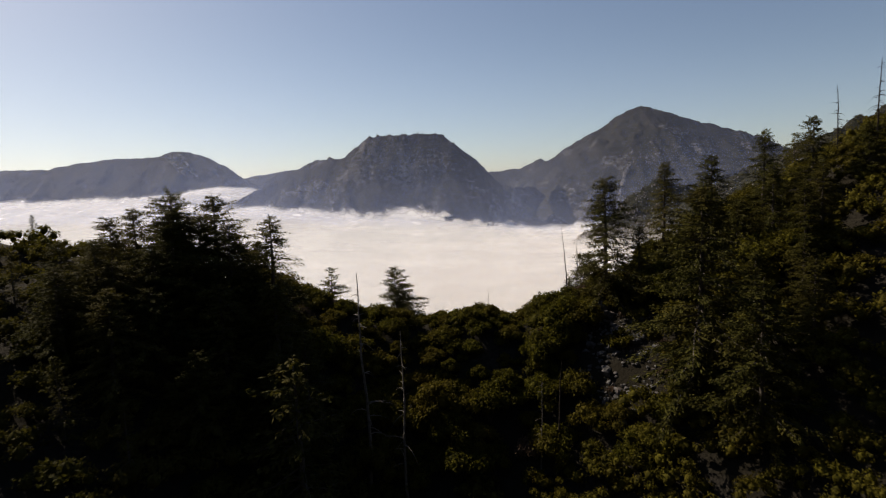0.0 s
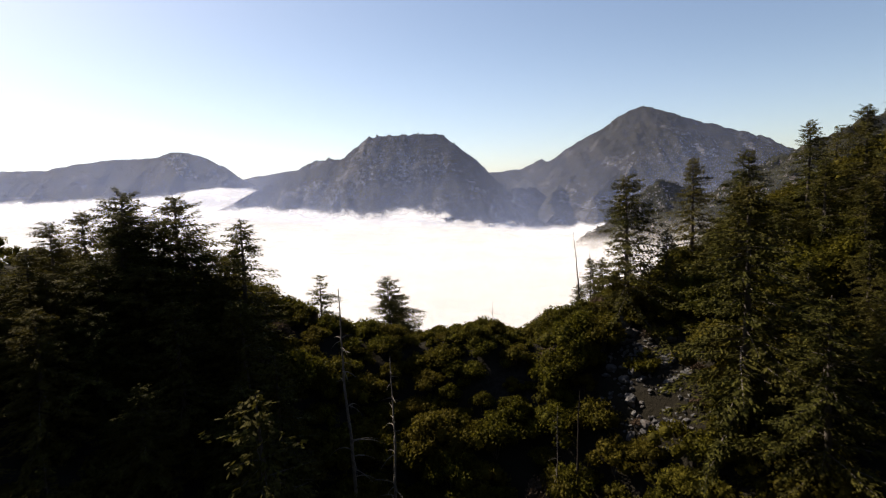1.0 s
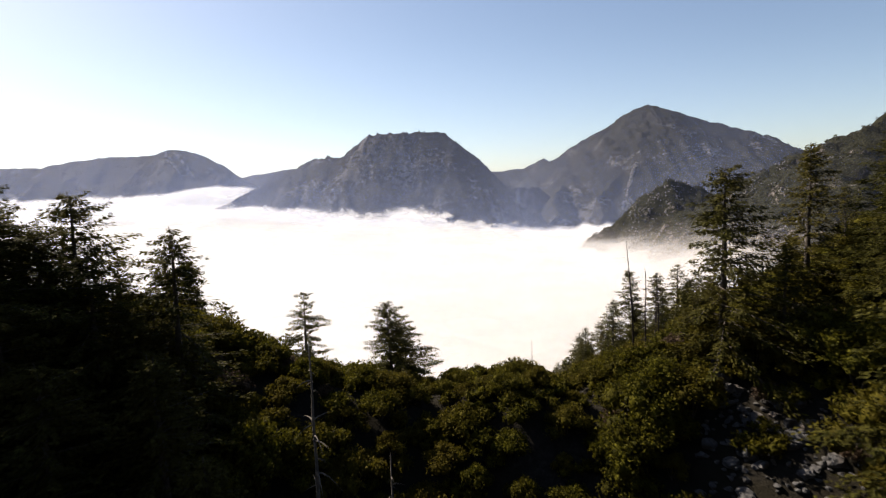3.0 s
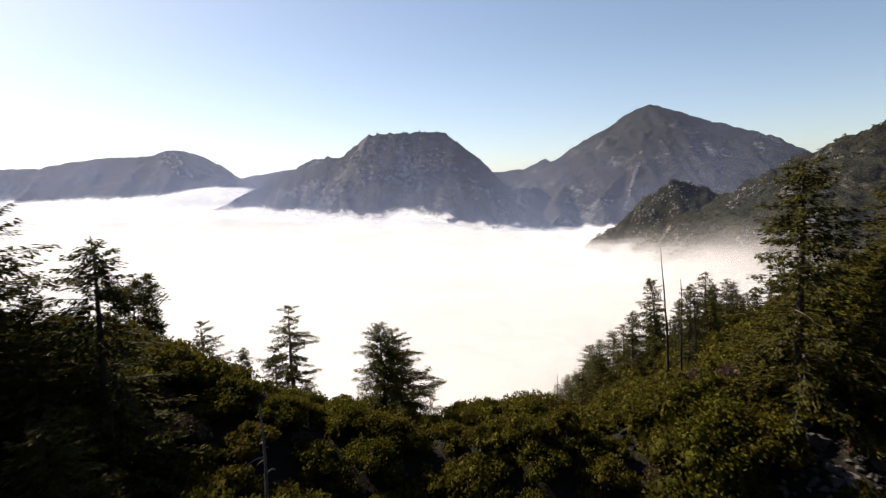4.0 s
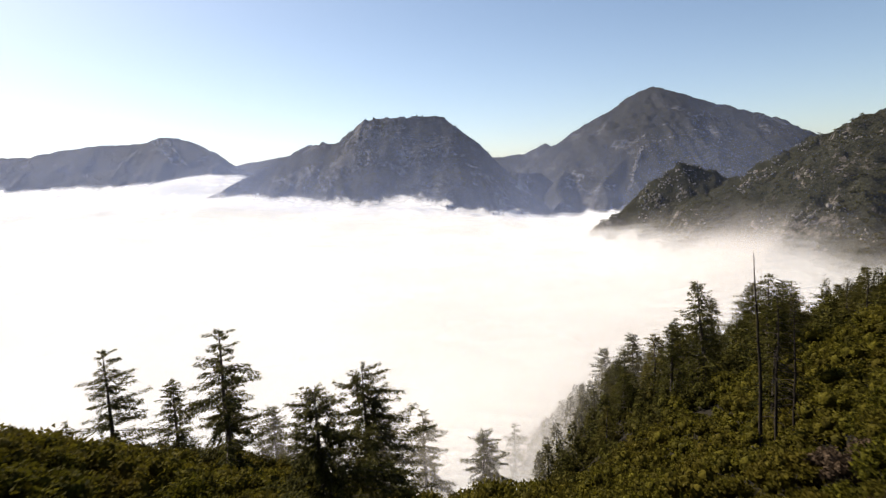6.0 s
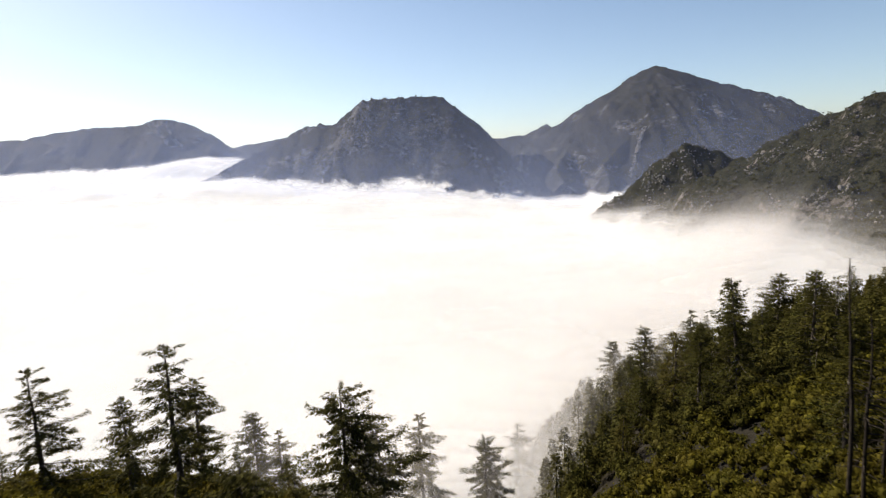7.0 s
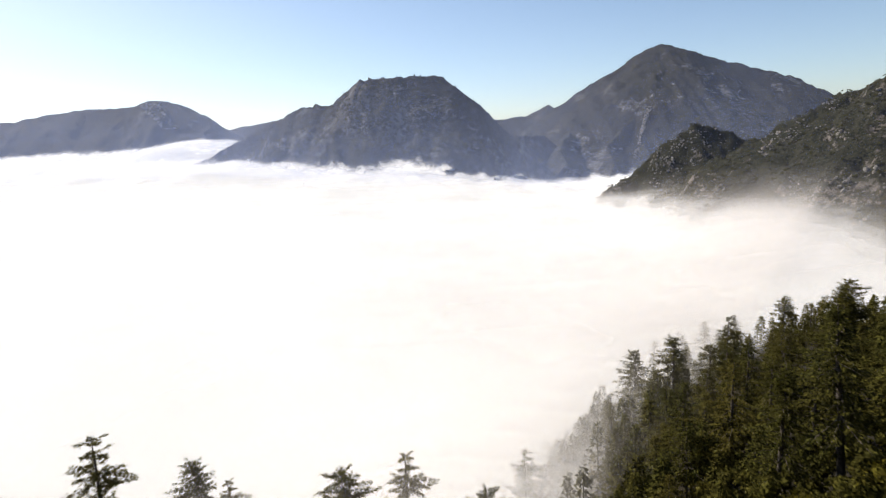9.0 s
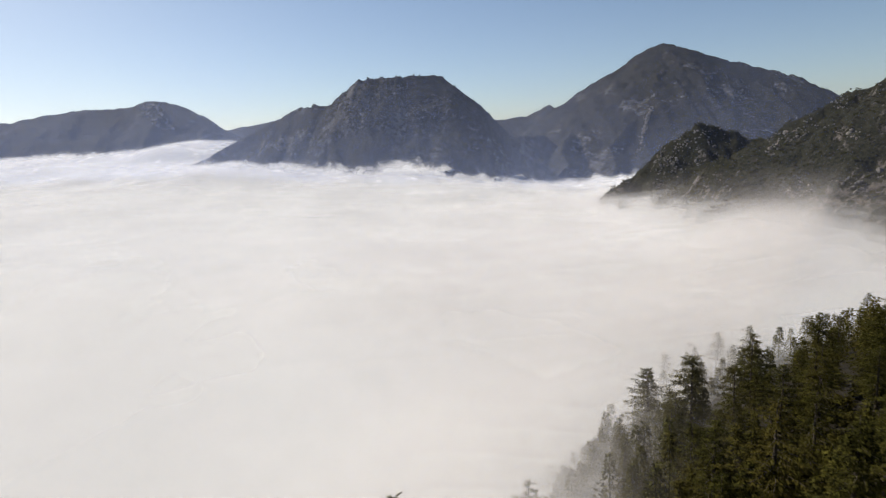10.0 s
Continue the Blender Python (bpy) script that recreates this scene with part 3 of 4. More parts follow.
def dead_tree(name, label, seed, mat, limbs, height=15.0, reach=0.1, thick=0.012):
    rng = np.random.default_rng(seed)
    tree = new(name)
    tagged(tree, label, "dead tree")
    zs = np.linspace(-0.05, 1, 12)
    spine = np.column_stack([np.cumsum(rng.normal(0, 0.004, (12, 2)), 0) * height, zs * height])
    part("trunk", mesh("trunk", *tube(spine, thick * height * (1.03 - np.clip(zs, 0, 1)) ** 0.8 + 0.015, 7), mat, True), tree)
    for z in np.sort(rng.uniform(0.25, 0.97, limbs)):
        a, r = rng.uniform(0, 6.28), height * reach * (1.15 - z) * rng.uniform(0.4, 1.3)
        s = np.linspace(0, 1, 5)
        line = np.column_stack([math.cos(a) * r * s, math.sin(a) * r * s, z * height + r * (0.25 * s - rng.uniform(0.2, 0.9) * s * s)])
        line[:, 0] += np.interp(z * height, spine[:, 2], spine[:, 0])
        line[:, 1] += np.interp(z * height, spine[:, 2], spine[:, 1])
        part("branch", mesh("branch", *tube(line, (0.012 * r + 0.022) * (1.05 - s), 4), mat), tree)
    tree["tall"] = height
    return tree


def ball(radius, centre, rng, rings=5, sides=8):
    """A lumpy low ball."""
    t = np.linspace(0.12, np.pi - 0.12, rings)
    p = np.arange(sides) * 2 * np.pi / sides
    r = radius * rng.uniform(0.85, 1.1, (rings, sides))
    v = np.stack([r * np.sin(t)[:, None] * np.cos(p), r * np.sin(t)[:, None] * np.sin(p), r * np.cos(t)[:, None] * np.ones(sides)], -1).reshape(-1, 3) + centre
    k = np.arange(rings - 1)[:, None] * sides
    j, j2 = np.arange(sides)[None], (np.arange(sides)[None] + 1) % sides
    return v, np.stack([k + j, k + sides + j, k + sides + j2, k + j2], -1).reshape(-1, 4)


def leafy(rng, wide, tall, lobes, leaves, size):
    """Leaves over the lobes of a shrub, with a dense lumpy heart in each lobe."""
    pieces = []
    for k in range(lobes):
        a, r = k * 2.4 + rng.uniform(-0.4, 0.4), wide * 0.5 * math.sqrt((k + 0.3) / lobes) * rng.uniform(0.7, 1.0)
        rad = wide * rng.uniform(0.13, 0.22)
        top = tall * (1 - 0.55 * (r / (wide * 0.5)) ** 2) * rng.uniform(0.8, 1.05)
        centre = np.array([math.cos(a) * r, math.sin(a) * r, max(top - rad, rad * 0.5)])
        v, f = ball(rad * 0.66, centre, rng, 4, 6)
        pieces.append((v, np.concatenate([f[:, :3], f[:, [0, 2, 3]]])))
        way = rng.normal(0, 1, (leaves, 3))
        way /= np.linalg.norm(way, axis=1, keepdims=True)
        way[:, 2] = np.where(way[:, 2] < -0.3, -way[:, 2], way[:, 2])
        lump = 1 + 0.2 * np.sin(way[:, 0] * 6 + k) * np.sin(way[:, 1] * 7) + rng.normal(0, 0.1, leaves)
        spot = centre + way * (rad * lump)[:, None] * np.array([1, 1, 0.9])
        turn = way * 0.6 + rng.normal(0, 0.55, (leaves, 3))
        turn /= np.linalg.norm(turn, axis=1, keepdims=True)
        long = size * rng.uniform(0.6, 1.4, leaves)
        pieces.append(blades(spot - turn * (long * 0.4)[:, None], turn, long, long * rng.uniform(0.6, 0.95, leaves), rng))
    return joined(pieces)


def shrub(name, label, seed, mat, wide=4.0, tall=3.2, lobes=8, leaves=110, size=0.3):
    rng = np.random.default_rng(seed)
    bush = new(name)
    tagged(bush, label, "shrub", "shrubs on the saddle")
    for k in range(4):
        a = k * 1.7 + rng.uniform(0, 1)
        s = np.linspace(0, 1, 4)
        line = np.column_stack([math.cos(a) * wide * 0.28 * s, math.sin(a) * wide * 0.28 * s, -0.5 + (tall * 0.75 + 0.5) * s ** 0.8])
        part("stem", mesh("stem", *tube(line, 0.07 * (1.2 - s), 4), BARK), bush)
    part("leaves", mesh("leaves", *leafy(rng, wide, tall, lobes, leaves, size), mat, True), bush)
    return bush


FIRS = [
    conifer("fir_tree", "dark green bigcone fir with long drooping boughs", 1, 0.33, 0.06, 0.62, 1.1, 0.15, fine=2.0),
    conifer("fir_tree", "slender dark green fir with a pointed top", 2, 0.27, 0.05, 0.6, 1.1, 0.0, 0.0, 0.9, fine=1.6),
    conifer("fir_tree", "open-crowned fir with bare gaps between its boughs", 3, 0.3, 0.12, 0.85, 1.2, 0.3, 0.03, 0.8, fine=3.2),
    conifer("fir_tree", "broad dense dark fir with a rounded top", 4, 0.32, 0.05, 0.55, 1.2, 0.6, 0.0, 0.7, fine=2.6),
    conifer("fir_tree", "old fir with a flattened top and wide boughs", 5, 0.31, 0.1, 0.65, 1.3, 0.8, 0.03, 0.8, fine=3.0),
    conifer("fir_tree", "thin fir with a long bare dark lower trunk", 6, 0.24, 0.25, 0.55, 1.1, 0.3, 0.06, fine=1.5),
]
YOUNG = [
    conifer("young_fir", "young dark green fir on the slope", 7, 0.27, 0.04, 0.62, 0.9, 0.1, 0.0, 0.8, 13.0),
    conifer("young_fir", "bushy young fir on the slope", 8, 0.32, 0.04, 0.62, 0.9, 0.3, 0.0, 0.8, 13.0),
]
OLD = [
    conifer("fir_tree", "old dark green fir on the misty slope", 41, 0.34, 0.08, 0.85, 1.0, 0.2, 0.0, 1.0, fine=1.3),
    conifer("fir_tree", "old fir with wide drooping boughs on the misty slope", 42, 0.36, 0.1, 1.0, 1.0, 0.45, 0.05, 0.9, fine=1.4),
    conifer("fir_tree", "dense pointed old fir on the misty slope", 43, 0.3, 0.05, 0.8, 1.0, 0.1, 0.0, 0.9, fine=1.3),
]
PINE = pine("pine_tree", "broad dark green pine with rounded needle tufts", 61)
SNAGS = [
    dead_tree("dead_tree", "tall bare burnt trunk with few stubs", 11, CHAR, 14, 16, 0.05, 0.0095),
    dead_tree("dead_tree", "grey weathered dead trunk with drooping bare branches", 12, DEADWOOD, 30, 15, 0.15, 0.0075),
    dead_tree("dead_tree", "dark dead fir with short bare branches", 13, CHAR, 40, 12, 0.2, 0.01),
]
SHRUBS = [
    shrub("shrub", "olive green rounded scrub oak", 21, OAK, 6.0, 4.6, 14, 150, 0.28),
    shrub("shrub", "low spreading olive green shrub", 22, OAK, 6.4, 3.4, 14, 150, 0.28),
    shrub("shrub", "tall leafy scrub oak with several lobes", 23, OAK, 5.6, 5.8, 15, 150, 0.28),
    shrub("shrub", "small dense green bush", 24, OAK, 4.0, 3.2, 10, 120, 0.25),
    shrub("shrub", "dry reddish brown brush", 25, DRY, 4.2, 2.6, 10, 110, 0.25),
    shrub("shrub", "lumpy yellow-green bush on the slope", 26, OAK, 7.0, 4.8, 17, 150, 0.28),
]
used = set()


def plant(stock, x, y, tall, turn=0.0, lean=(0, 0), wide=1.0):
    """Set one of the stock on the ground, tall metres high."""
    k = tall / stock["tall"] if "tall" in stock else tall
    m = pose(x, y, near(x, y) - 0.1, lean[0], lean[1], turn)
    if stock.name not in used:
        used.add(stock.name)
        ob = stock
        ob.matrix_basis = m
    else:
        ob = copy_thing(stock, m)
    ob.scale = (k * wide, k * wide, k)
    return ob


def top_at(stock, x, y, z, turn=0.0, lean=(0, 0), wide=1.0):
    return plant(stock, x, y, max(3.0, z - near(x, y)), turn, lean, wide)


# firs, grove by grove: kind, x, y, height of the tip, turn
LEFT_GROVE = [(4, -43.5, 94, 101.5, 10), (0, -38.5, 98.6, 101, 0), (1, -30, 100, 97, 40), (0, -52.5, 92, 98.2, 70), (0, -53, 100, 99.3, 20), (0, -57, 86, 95, 150), (3, -54, 80, 92, 130), (0, -46, 78, 89, 200), (3, -47, 101, 97.5, 60), (4, -45, 97, 99, 160), (3, -40.5, 95, 97.5, 250), (0, -42, 90, 97, 33), (1, -36, 101, 93, 80), (3, -34, 103, 90.5, 200), (3, -52, 98, 93, 140), (0, -35, 95, 95, 120), (3, -44, 87, 94, 310), (0, -60, 104, 90, 10), (3, -48, 84, 92, 15), (3, -38, 88, 92, 75), (0, -52, 86, 95, 220), (3, -57, 96, 94, 300), (3, -32, 96, 89, 130), (0, -29, 92, 86, 310), (3, -42, 82, 88, 5), (3, -34, 76, 80, 170), (0, -24, 80, 78, 15),
              (1, -21.5, 84, 80, 30), (0, -33, 84, 88, 20), (1, -26, 88, 87, 220)]
BACK_GROVE = [(2, -31, 158.6, 79.8, 0), (3, -10.4, 124.5, 83.7, 15), (4, -13, 160.5, 73, 70), (2, -48, 161, 77.2, 90), (1, -45, 172, 69, 30), (2, -44.6, 193.3, 63, 10),
              (0, -43.4, 215.7, 46.5, 70), (2, -38.8, 217.7, 41, 30), (4, -18, 213.7, 44.5, 10), (2, -8.5, 229.2, 37.6, 20), (4, 6.2, 218.3, 36.3, 80), (2, 19, 262.2, 17.8, 30)]
RIGHT_GROVE = [(0, 30.8, 109.5, 101, 200), (1, 44, 114.5, 103.4, 50), (0, 51, 109, 104, 80), (1, 60, 108, 108.3, 20), (0, 68, 106, 110, 100), (0, 42, 75, 86.5, 60), (1, 43, 98, 88, 10),
               (0, 38.7, 86, 99, 140), (1, 58, 92, 99, 190), (0, 47, 104, 98, 70), (0, 50.5, 99, 96, 230), (1, 56, 98, 102, 310), (0, 54, 86, 91, 160), (0, 49, 90, 88, 20), (0, 62, 94, 101, 60), (3, 74, 100, 108, 20), (0, 52, 80, 88, 75), (1, 36, 106, 92, 15)]
FAR_GROVE = [(0, 59.8, 269.6, 43.6, 30), (0, 55.1, 286.2, 34, 100), (1, 41.2, 190.5, 69, 20), (2, 74.2, 270, 47.8, 5), (0, 83, 225.5, 68.3, 45),
             (3, 83, 239.8, 65, 90), (1, 77.5, 252.4, 58.4, 10), (1, 38, 151, 82, 10)]
for grove, wide in ((LEFT_GROVE, 1.2), (BACK_GROVE, 1.1), (RIGHT_GROVE, 1.1), (FAR_GROVE, 1.05)):
    for kind, x, y, z, turn in grove:
        top_at(FIRS[kind], x, y, z, turn, (0, 0), wide)

top_at(FIRS[5], 46.6, 187, 77.2, 15, (0, -5), 1.15)
top_at(PINE, -42.5, 128.5, 88.8, 20)
top_at(YOUNG[1], -19.5, 72.5, 79.4, 30)

# old firs crowding the far side of the right-hand slope
rng = np.random.default_rng(31)
placed = [(x, y) for _, x, y, _, _ in FAR_GROVE]
made = 0
for x, y in zip(rng.uniform(36, 128, 600), rng.uniform(178, 290, 600)):
    if made < 54 and x > 37 + 0.12 * (y - 190) and all(math.hypot(x - a, y - b) > 8.0 for a, b in placed):
        placed.append((x, y))
        made += 1
        plant(OLD[int(rng.integers(3))], x, y, min(float(rng.uniform(13, 19)), 104.5 - 0.4 * (y - 118) - near(x, y)), float(rng.uniform(0, 360)), (0, 0), float(rng.uniform(1.05, 1.3)))
old = placed

# younger firs filling the slopes: stretch of the plan, count, spacing, heights
rng = np.random.default_rng(8)
placed = old + [(x, y) for _, x, y, _, _ in LEFT_GROVE + BACK_GROVE + RIGHT_GROVE]
# The stretch from x -112 is added, largely unseen, to shade the near slope.
for (x0, x1, y0, y1), count, gap, low, high in [((62, 185, 240, 400), 20, 10.0, 12, 17), ((50, 82, 124, 165), 8, 8.0, 9, 13), ((-112, -64, 50, 140), 10, 9.0, 6, 9),
                                               ((-72, -18, 60, 92), 7, 7.0, 9, 12), ((44, 85, 60, 92), 10, 6.5, 8, 12), ((30, 46, 200, 280), 7, 8.0, 11, 15), ((-64, -8, 150, 215), 12, 7.0, 7, 11)]:
    made = 0
    for x, y in zip(rng.uniform(x0, x1, 300), rng.uniform(y0, y1, 300)):
        if made < count and all(math.hypot(x - a, y - b) > gap for a, b in placed):
            placed.append((x, y))
            plant(YOUNG[int(rng.integers(2))], x, y, float(rng.uniform(low, high)), float(rng.uniform(0, 360)))
            made += 1

# dead trees
top_at(SNAGS[0], 30, 138.8, 89.5, 0, (0, -4.3), 0.9)
top_at(SNAGS[1], -13, 87, 87.7, 40)
top_at(SNAGS[1], -7.2, 86, 79, 200)
top_at(SNAGS[2], 79, 106, 119.5)
top_at(SNAGS[2], 76, 111, 116, 120)
top_at(SNAGS[0], 16.3, 87.5, 72, 60, (0, 8), 1.3)
top_at(SNAGS[1], 14.2, 89, 70.5, 130, (0, -3), 0.8)
top_at(SNAGS[1], 54, 89, 87, 70)
top_at(SNAGS[2], 8.5, 113.5, 80, 30, (0, -2), 0.8)
top_at(SNAGS[2], 32.5, 141, 84.3, 80)
top_at(SNAGS[2], 36, 143, 82.5, 200)

# scrub over the saddle and its slopes
rng = np.random.default_rng(5)
spots = []
cells = {}
for x, y in zip(rng.uniform(-85, 150, 20000), rng.uniform(54, 340, 20000)):
    if math.hypot((x - 30) / 7.5, (y - 97) / 9.5) < 1 or (x < 8 + 0.26 * (y - 150) and y > 150):
        continue
    gap = 3.0 if 92 < y < 134 and -38 < x < 62 or (y < 92 and x > 10) else 3.3 if y < 182 and x > -40 else 4.6
    i, j = int(x // 5), int(y // 5)
    if all((x - a) ** 2 + (y - b) ** 2 > gap * gap for u in (-1, 0, 1) for v in (-1, 0, 1) for a, b in cells.get((i + u, j + v), ())):
        cells.setdefault((i, j), []).append((x, y))
        spots.append((x, y))
nearest = [p for p in spots if -36 < p[0] < 62 and 88 < p[1] < 132][:300]
rest = [p for p in spots if p not in set(nearest)]
for x, y in nearest:
    lush = 1 + 0.45 * min(max((110 - y) / 10, 0), 1) + (0.2 if x > 26 or x < -24 else 0)
    kind, size = int(rng.choice(6, p=[0.24, 0.2, 0.17, 0.16, 0.08, 0.15])), lush * float(rng.choice([0.5, 0.65, 0.8, 0.95, 1.1]))
    if 100 < y < 126 and -32 < x < 27:
        size = min(size, 3.9 / (4.6, 3.4, 5.8, 3.2, 2.6, 4.8)[kind])
    plant(SHRUBS[kind], x, y, size, float(rng.uniform(0, 360)))
# the tall oaks that shade the bare slope
for kind, x, y, size, turn in ((2, 17, 102, 1.35, 10), (5, 19.5, 107, 1.5, 80), (2, 23, 107.5, 1.25, 150), (0, 20.5, 112.5, 1.25, 200), (5, 16, 97, 1.2, 260), (0, 24.5, 112, 1.1, 40), (2, 20.5, 103.5, 1.3, 120), (2, 25.5, 105.5, 1.2, 220), (4, 27.8, 115.5, 1.35, 30), (4, -31.5, 110, 1.2, 15), (4, -28, 108, 1.1, 200), (4, -33.5, 112.5, 1.0, 300), (4, 33, 103.5, 0.8, 40), (4, 36.5, 95, 0.6, 140), (4, 34.5, 90.5, 0.55, 250), (4, 27, 93, 0.45, 10), (3, 31, 88.5, 0.5, 60),
                               (5, 30, 82, 1.0, 20), (0, -37, 117, 1.35, 15), (5, -32.5, 115, 1.3, 95), (0, -28.5, 118, 1.2, 190), (2, -40, 121, 1.2, 250), (5, -34, 121, 1.3, 310), (0, -25, 114, 1.0, 60), (0, 34, 83, 1.2, 110), (5, 38.5, 86, 1.2, 170), (0, 27, 82, 1.1, 230), (2, 41, 90, 1.1, 300), (5, -38.5, 113, 1.2, 77), (0, -44, 117, 1.3, 140)):
    plant(SHRUBS[kind], x, y, size, turn)


def thicket(name, label, places, shapes, mat):
    bits = []
    for x, y in places:
        v, f = shapes[int(rng.integers(len(shapes)))]
        a, k = rng.uniform(0, 6.28), rng.uniform(0.75, 1.35)
        turned = np.column_stack([v[:, 0] * math.cos(a) - v[:, 1] * math.sin(a), v[:, 0] * math.sin(a) + v[:, 1] * math.cos(a), v[:, 2]]) * k
        bits.append((turned + np.array([x, y, near(x, y)]), f))
    tagged(new(name, mesh(name, *joined(bits), mat, True)), label, "scrub", kind="stuff")


full = [leafy(np.random.default_rng(80 + k), 5.8, 4.2, 8, 56, 0.32) for k in range(5)]
plain = [leafy(np.random.default_rng(180 + k), 6.4, 3.8, 7, 64, 0.42) for k in range(4)]
thicket("scrub", "olive green chaparral scrub covering the slopes", [p for p in rest if 88 < p[1] < 180 or (p[1] < 88 and p[0] > 12)], full, OAK)
thicket("back_scrub", "tall olive scrub on the far side of the saddle", list(zip(rng.uniform(-62, -6, 230), rng.uniform(136, 190, 230))), full, OAK)
low = [leafy(np.random.default_rng(130 + k), 3.6, 1.9, 5, 40, 0.32) for k in range(4)]
thicket("low_brush", "low olive brush filling the gaps between the shrubs", list(zip(rng.uniform(-38, 64, 360), rng.uniform(97, 145, 360))) + list(zip(rng.uniform(12, 85, 330), rng.uniform(140, 186, 330))), low, OAK)


def fir_shape(rng, height=9.0):
    """A small fir of few boughs, for the crowded misty slope."""
    count = 430
    z = height * rng.uniform(0.06, 1.0, count) ** 1.1
    a = rng.uniform(0, 6.28, count)
    z = np.round(z / 0.55) * 0.55 + rng.normal(0, 0.08, count)
    full = 0.34 * (height - z) * (0.75 + 0.25 * np.sin(3 * a + z)) + 0.1
    r = full * np.sqrt(rng.uniform(0.05, 1, count))
    spot = np.column_stack([np.cos(a) * r, np.sin(a) * r, z - 0.3 * r])
    way = np.column_stack([np.cos(a), np.sin(a), rng.normal(-0.3, 0.25, count)]) + rng.normal(0, 0.35, (count, 3))
    way /= np.linalg.norm(way, axis=1, keepdims=True)
    leaves = kites(spot, way, rng.uniform(0.5, 1.0, count), rng.uniform(0.22, 0.42, count), rng)
    stem = tube(np.array([(0, 0, -1.0), (0, 0, height * 0.5), (0, 0, height)]), [0.2, 0.11, 0.02], 4)
    return joined([leaves, stem])


thicket("fir_thicket", "dense dark green young firs on the misty slope", [p for k, p in enumerate(rest) if p[1] > 176 and k % 4 == 0 and p[0] > 30 + 0.1 * (p[1] - 190)], [fir_shape(np.random.default_rng(300 + k)) for k in range(5)], FIR)
thicket("fir_stand", "dark firs standing in the mist at the foot of the slope", list(zip(rng.uniform(20, 46, 80), rng.uniform(200, 300, 80))), [fir_shape(np.random.default_rng(350 + k), 10.5) for k in range(4)], FIR)
rough = [(x, y) for x, y in zip(rng.uniform(122, 290, 290), rng.uniform(215, 440, 290)) if near(x, y) > 8]
thicket("fir_wood", "dense dark firs on the far part of the slope", rough, [fir_shape(np.random.default_rng(330 + k), 11.5) for k in range(4)], FIR)
thicket("undergrowth", "dark green undergrowth on the shaded slopes", [p for p in rest if (p[1] < 88 and p[0] < 12) or 176 < p[1] < 250], plain, FIR)


# ---- rocks and far scrub ----
def rock_shape(rng, size):
    v, f = ball(size, np.zeros(3), rng, 6, 8)
    for _ in range(13):
        w = rng.normal(0, 1, 3)
        w /= np.linalg.norm(w)
        over = v @ w - size * rng.uniform(0.42, 0.75)
        v = v - np.clip(over, 0, None)[:, None] * w
    return v * np.array([1.2, 1.0, 0.75]), f


def strewn(height, count, box, seed, shapes, low, high, floor, keep=None):
    """Many small shapes standing on a slope, as one heap of vertices and faces."""
    rng = np.random.default_rng(seed)
    x0, x1, y0, y1 = box
    xs, ys = rng.uniform(x0, x1, count), rng.uniform(y0, y1, count)
    zs = height(xs, ys)
    out = []
    for x, y, z in zip(xs, ys, zs):
        if z < floor or (keep and not keep(x, y, rng)):
            continue
        v, f = shapes[int(rng.integers(len(shapes)))]
        a, k = rng.uniform(0, 6.28), rng.uniform(low, high)
        out.append((np.column_stack([v[:, 0] * math.cos(a) - v[:, 1] * math.sin(a), v[:, 0] * math.sin(a) + v[:, 1] * math.cos(a), v[:, 2]]) * k + np.array([x, y, z]), f))
    return joined(out)


rng = np.random.default_rng(17)
STONES = []
for k in range(5):
    stone = new("boulder", mesh("boulder", *rock_shape(rng, 1.0), ROCK))
    tagged(stone, "grey weathered granite boulder on the slope, darkened for shade", "boulder", "boulders on the bare slope")
    STONES.append(stone)
for k in range(290):
    a, r = rng.uniform(0, 6.28), math.sqrt(rng.random())
    x, y = (30 + 7 * r * math.cos(a), 97 + 9.5 * r * math.sin(a)) if k < 265 else (31.5 + 3 * r * math.cos(a), 111 + 3 * r * math.sin(a))
    size = float(rng.uniform(0.2, 0.6)) if k % 7 else float(rng.uniform(0.7, 1.25))
    if k > 285:
        size, (x, y) = 1.9, ((28.2, 110.4), (29.8, 108.6), (26.6, 111.2), (31.5, 110.6))[k - 286]
    m = pose(x, y, near(x, y) + 0.15 * size, float(rng.uniform(-25, 25)), float(rng.uniform(-25, 25)), float(rng.uniform(0, 360)))
    ob = STONES[k] if k < 5 else copy_thing(STONES[k % 5], m)
    ob.matrix_basis = m
    ob.scale = (size, size, size)

clump = [leafy(np.random.default_rng(90 + k), 3.6, 2.4, 2, 16, 0.7) for k in range(4)]
crags = [rock_shape(rng, 1.0) for k in range(6)]
tufts = [ball(1.0, np.zeros(3), rng, 3, 6) for k in range(5)]
RIDGE_BOX, CRAG_BOX = (130, 600, 370, 860), (180, 480, 760, 920)
tagged(new("hillside_scrub", mesh("hillside_scrub", *strewn(RIDGE, 2300, RIDGE_BOX, 1, clump, 0.5, 1.3, 5), CHAPARRAL, True)), "olive and brown scrub on the far hillside", "scrub", kind="stuff")
tagged(new("hillside_trees", mesh("hillside_trees", *strewn(RIDGE, 1700, RIDGE_BOX, 6, clump, 0.6, 1.7, 5), FIR, True)), "dark green trees on the far hillside", "trees", kind="stuff")
tagged(new("hill_foot_trees", mesh("hill_foot_trees", *strewn(RIDGE, 360, (180, 340, 385, 530), 12, clump, 1.0, 2.0, 6), FIR, True)), "dark trees at the misty foot of the hillside", "trees", kind="stuff")
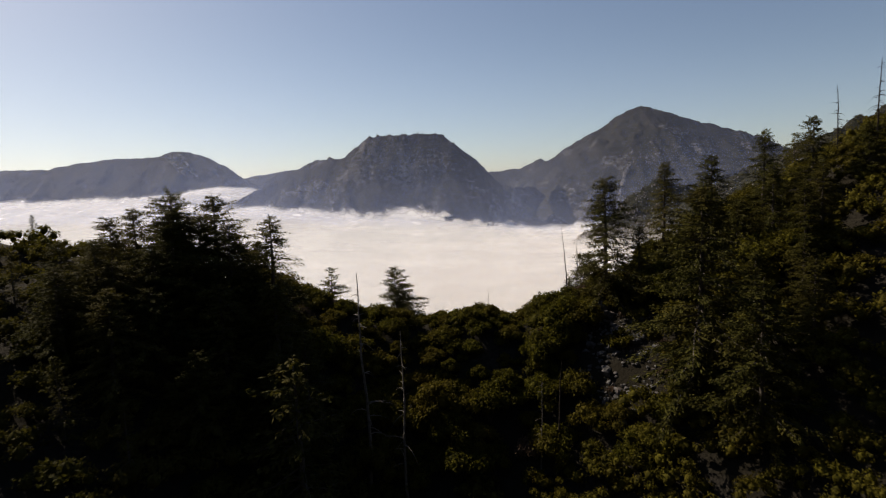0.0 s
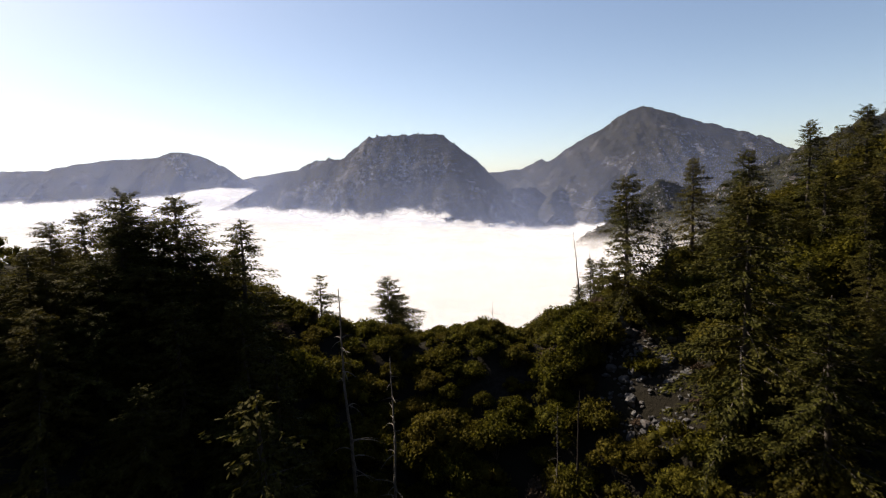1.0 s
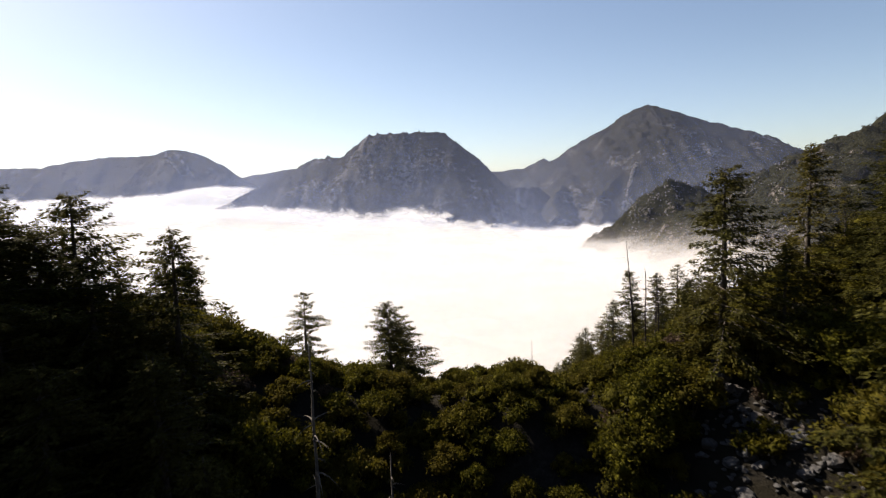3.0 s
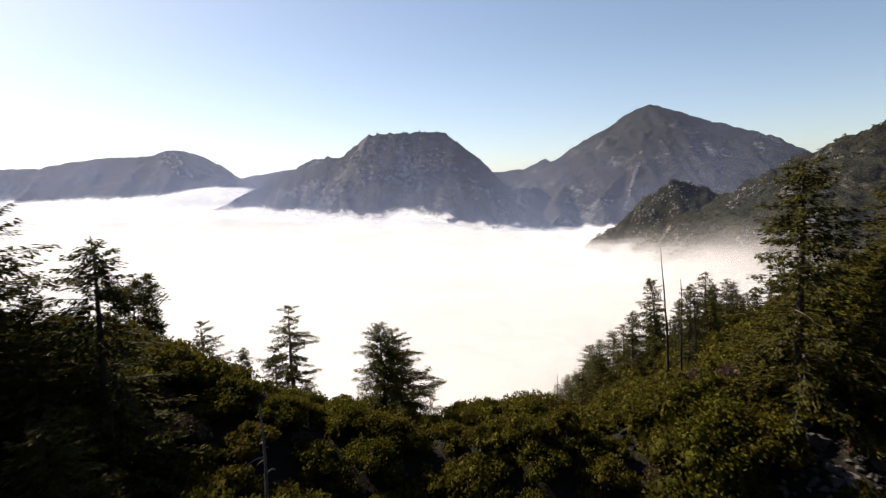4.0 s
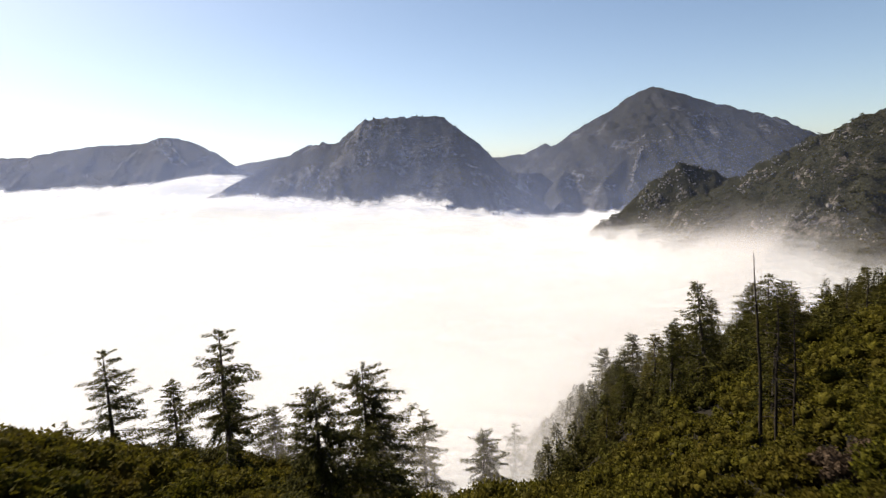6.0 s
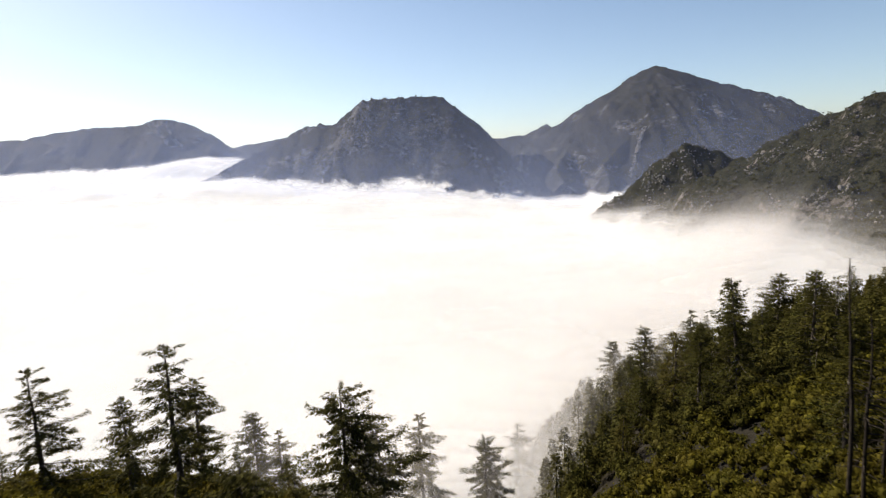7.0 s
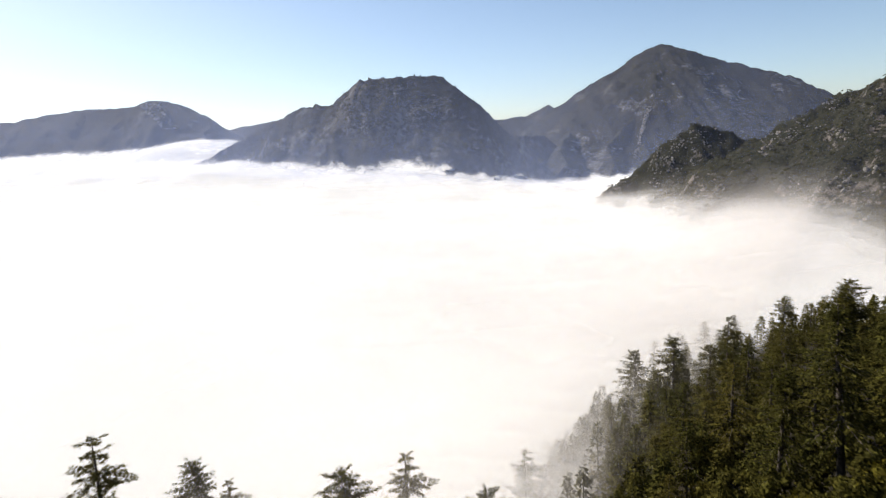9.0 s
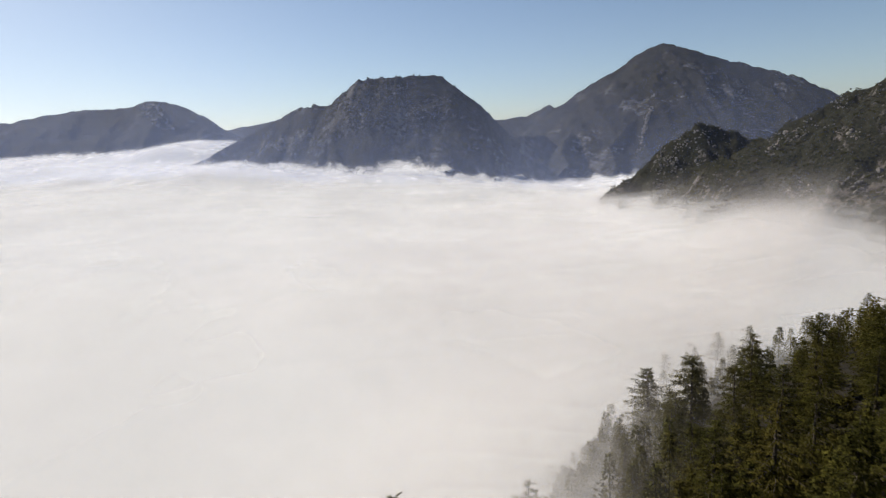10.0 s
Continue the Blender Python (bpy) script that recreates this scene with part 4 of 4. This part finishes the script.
tagged(new("crag_scrub", mesh("crag_scrub", *strewn(CRAG, 700, CRAG_BOX, 2, clump, 0.7, 1.5, 5), CHAPARRAL, True)), "brown scrub on the small crag", "scrub", kind="stuff")


def outcrops(height, box, groups, seed, floor, scale=1.0, ribs=()):
    """Broken rock ribs running down a slope; ribs: places of the plan where one must stand."""
    rng = np.random.default_rng(seed)
    x0, x1, y0, y1 = box
    out, ribs = [], list(ribs)
    while len(out) < groups * 16:
        (cx, cy), tilt = ribs.pop() if ribs else (rng.uniform(x0, x1), rng.uniform(y0, y1)), rng.uniform(-0.5, 0.5)
        us, vs = rng.normal(0, 11 * scale, 16), rng.normal(0, 3.2 * scale, 16)
        xs, ys = cx + vs * math.cos(tilt) - us * math.sin(tilt) * 0.6, cy + us * math.cos(tilt) + vs * math.sin(tilt)
        for x, y, z in zip(xs, ys, height(xs, ys)):
            shape, f = crags[int(rng.integers(len(crags)))]
            a, k = rng.uniform(0, 6.28), scale * rng.uniform(0.6, 1.8) * (1.8 if rng.random() < 0.15 else 1)
            grown = np.column_stack([shape[:, 0] * math.cos(a) - shape[:, 1] * math.sin(a), shape[:, 0] * math.sin(a) + shape[:, 1] * math.cos(a), 1.5 * shape[:, 2]]) * k
            if z > floor:
                out.append((grown + np.array([x, y, z]), f))
    return joined(out)


def scree(height, lines, seed, size, spread):
    """Pale broken rock lying in streaks down a slope; lines: (start, end, stones) in the plan."""
    rng = np.random.default_rng(seed)
    out = []
    for (x0, y0), (x1, y1), count in lines:
        u = rng.random(count)
        wide = spread * (0.5 + 0.8 * np.sin(7 * u) ** 2)
        xs, ys = x0 + (x1 - x0) * u + rng.normal(0, 1, count) * wide, y0 + (y1 - y0) * u + rng.normal(0, 1, count) * wide
        for x, y, z in zip(xs, ys, height(xs, ys)):
            shape, f = crags[int(rng.integers(len(crags)))]
            out.append((shape * size * rng.uniform(0.4, 1.3) + np.array([x, y, z]), f))
    return joined(out)


tagged(new("peak_scree", mesh("peak_scree", *scree(PEAK, [((508, 1556), (474, 1499), 130), ((474, 1499), (447, 1452), 110), ((447, 1452), (424, 1412), 60)], 9, 2.6, 3.2), PALE_ROCK)), "pale rock slide down the pointed mountain", "rocks", kind="stuff")
tagged(new("hill_scree", mesh("hill_scree", *scree(HILL, [((-870, 1884), (-812, 1810), 70), ((-812, 1810), (-768, 1762), 40), ((-822, 1868), (-775, 1812), 60), ((-775, 1812), (-733, 1771), 50)], 10, 3.6, 5.0), PALE_ROCK)), "pale rock slides below the top of the long hill", "rocks", kind="stuff")
tagged(new("hillside_rocks", mesh("hillside_rocks", *outcrops(RIDGE, (200, 500, 430, 760), 28, 3, 24, 0.85, [(286, 545), (290, 550), (303, 533), (308, 537), (351, 745), (345, 740), (330, 727), (338, 733), (409, 736), (404, 733), (357, 733), (264, 680)]), PALE_ROCK)), "pale broken rock ribs on the far hillside", "rocks", kind="stuff")
tagged(new("crag_rocks", mesh("crag_rocks", *outcrops(CRAG, (230, 400, 800, 885), 22, 4, 24, 0.85, [(303, 871), (285, 854), (268, 857), (320, 874), (294, 862), (278, 856), (312, 866)]), PALE_ROCK)), "pale broken rock on the small crag", "rocks", kind="stuff")
for height, count, box in ((MESA, 2000, (-480, 260, 1180, 1420)), (PEAK, 2200, (220, 1200, 1300, 1840)), (HILL, 1200, (-1400, -620, 1640, 1920))):
    tagged(new("mountain_scrub", mesh("mountain_scrub", *strewn(height, count, box, 5, tufts, 1.2, 2.6, 10), FIR)), "dark scrub and small trees on a distant mountain", "scrub", kind="stuff")
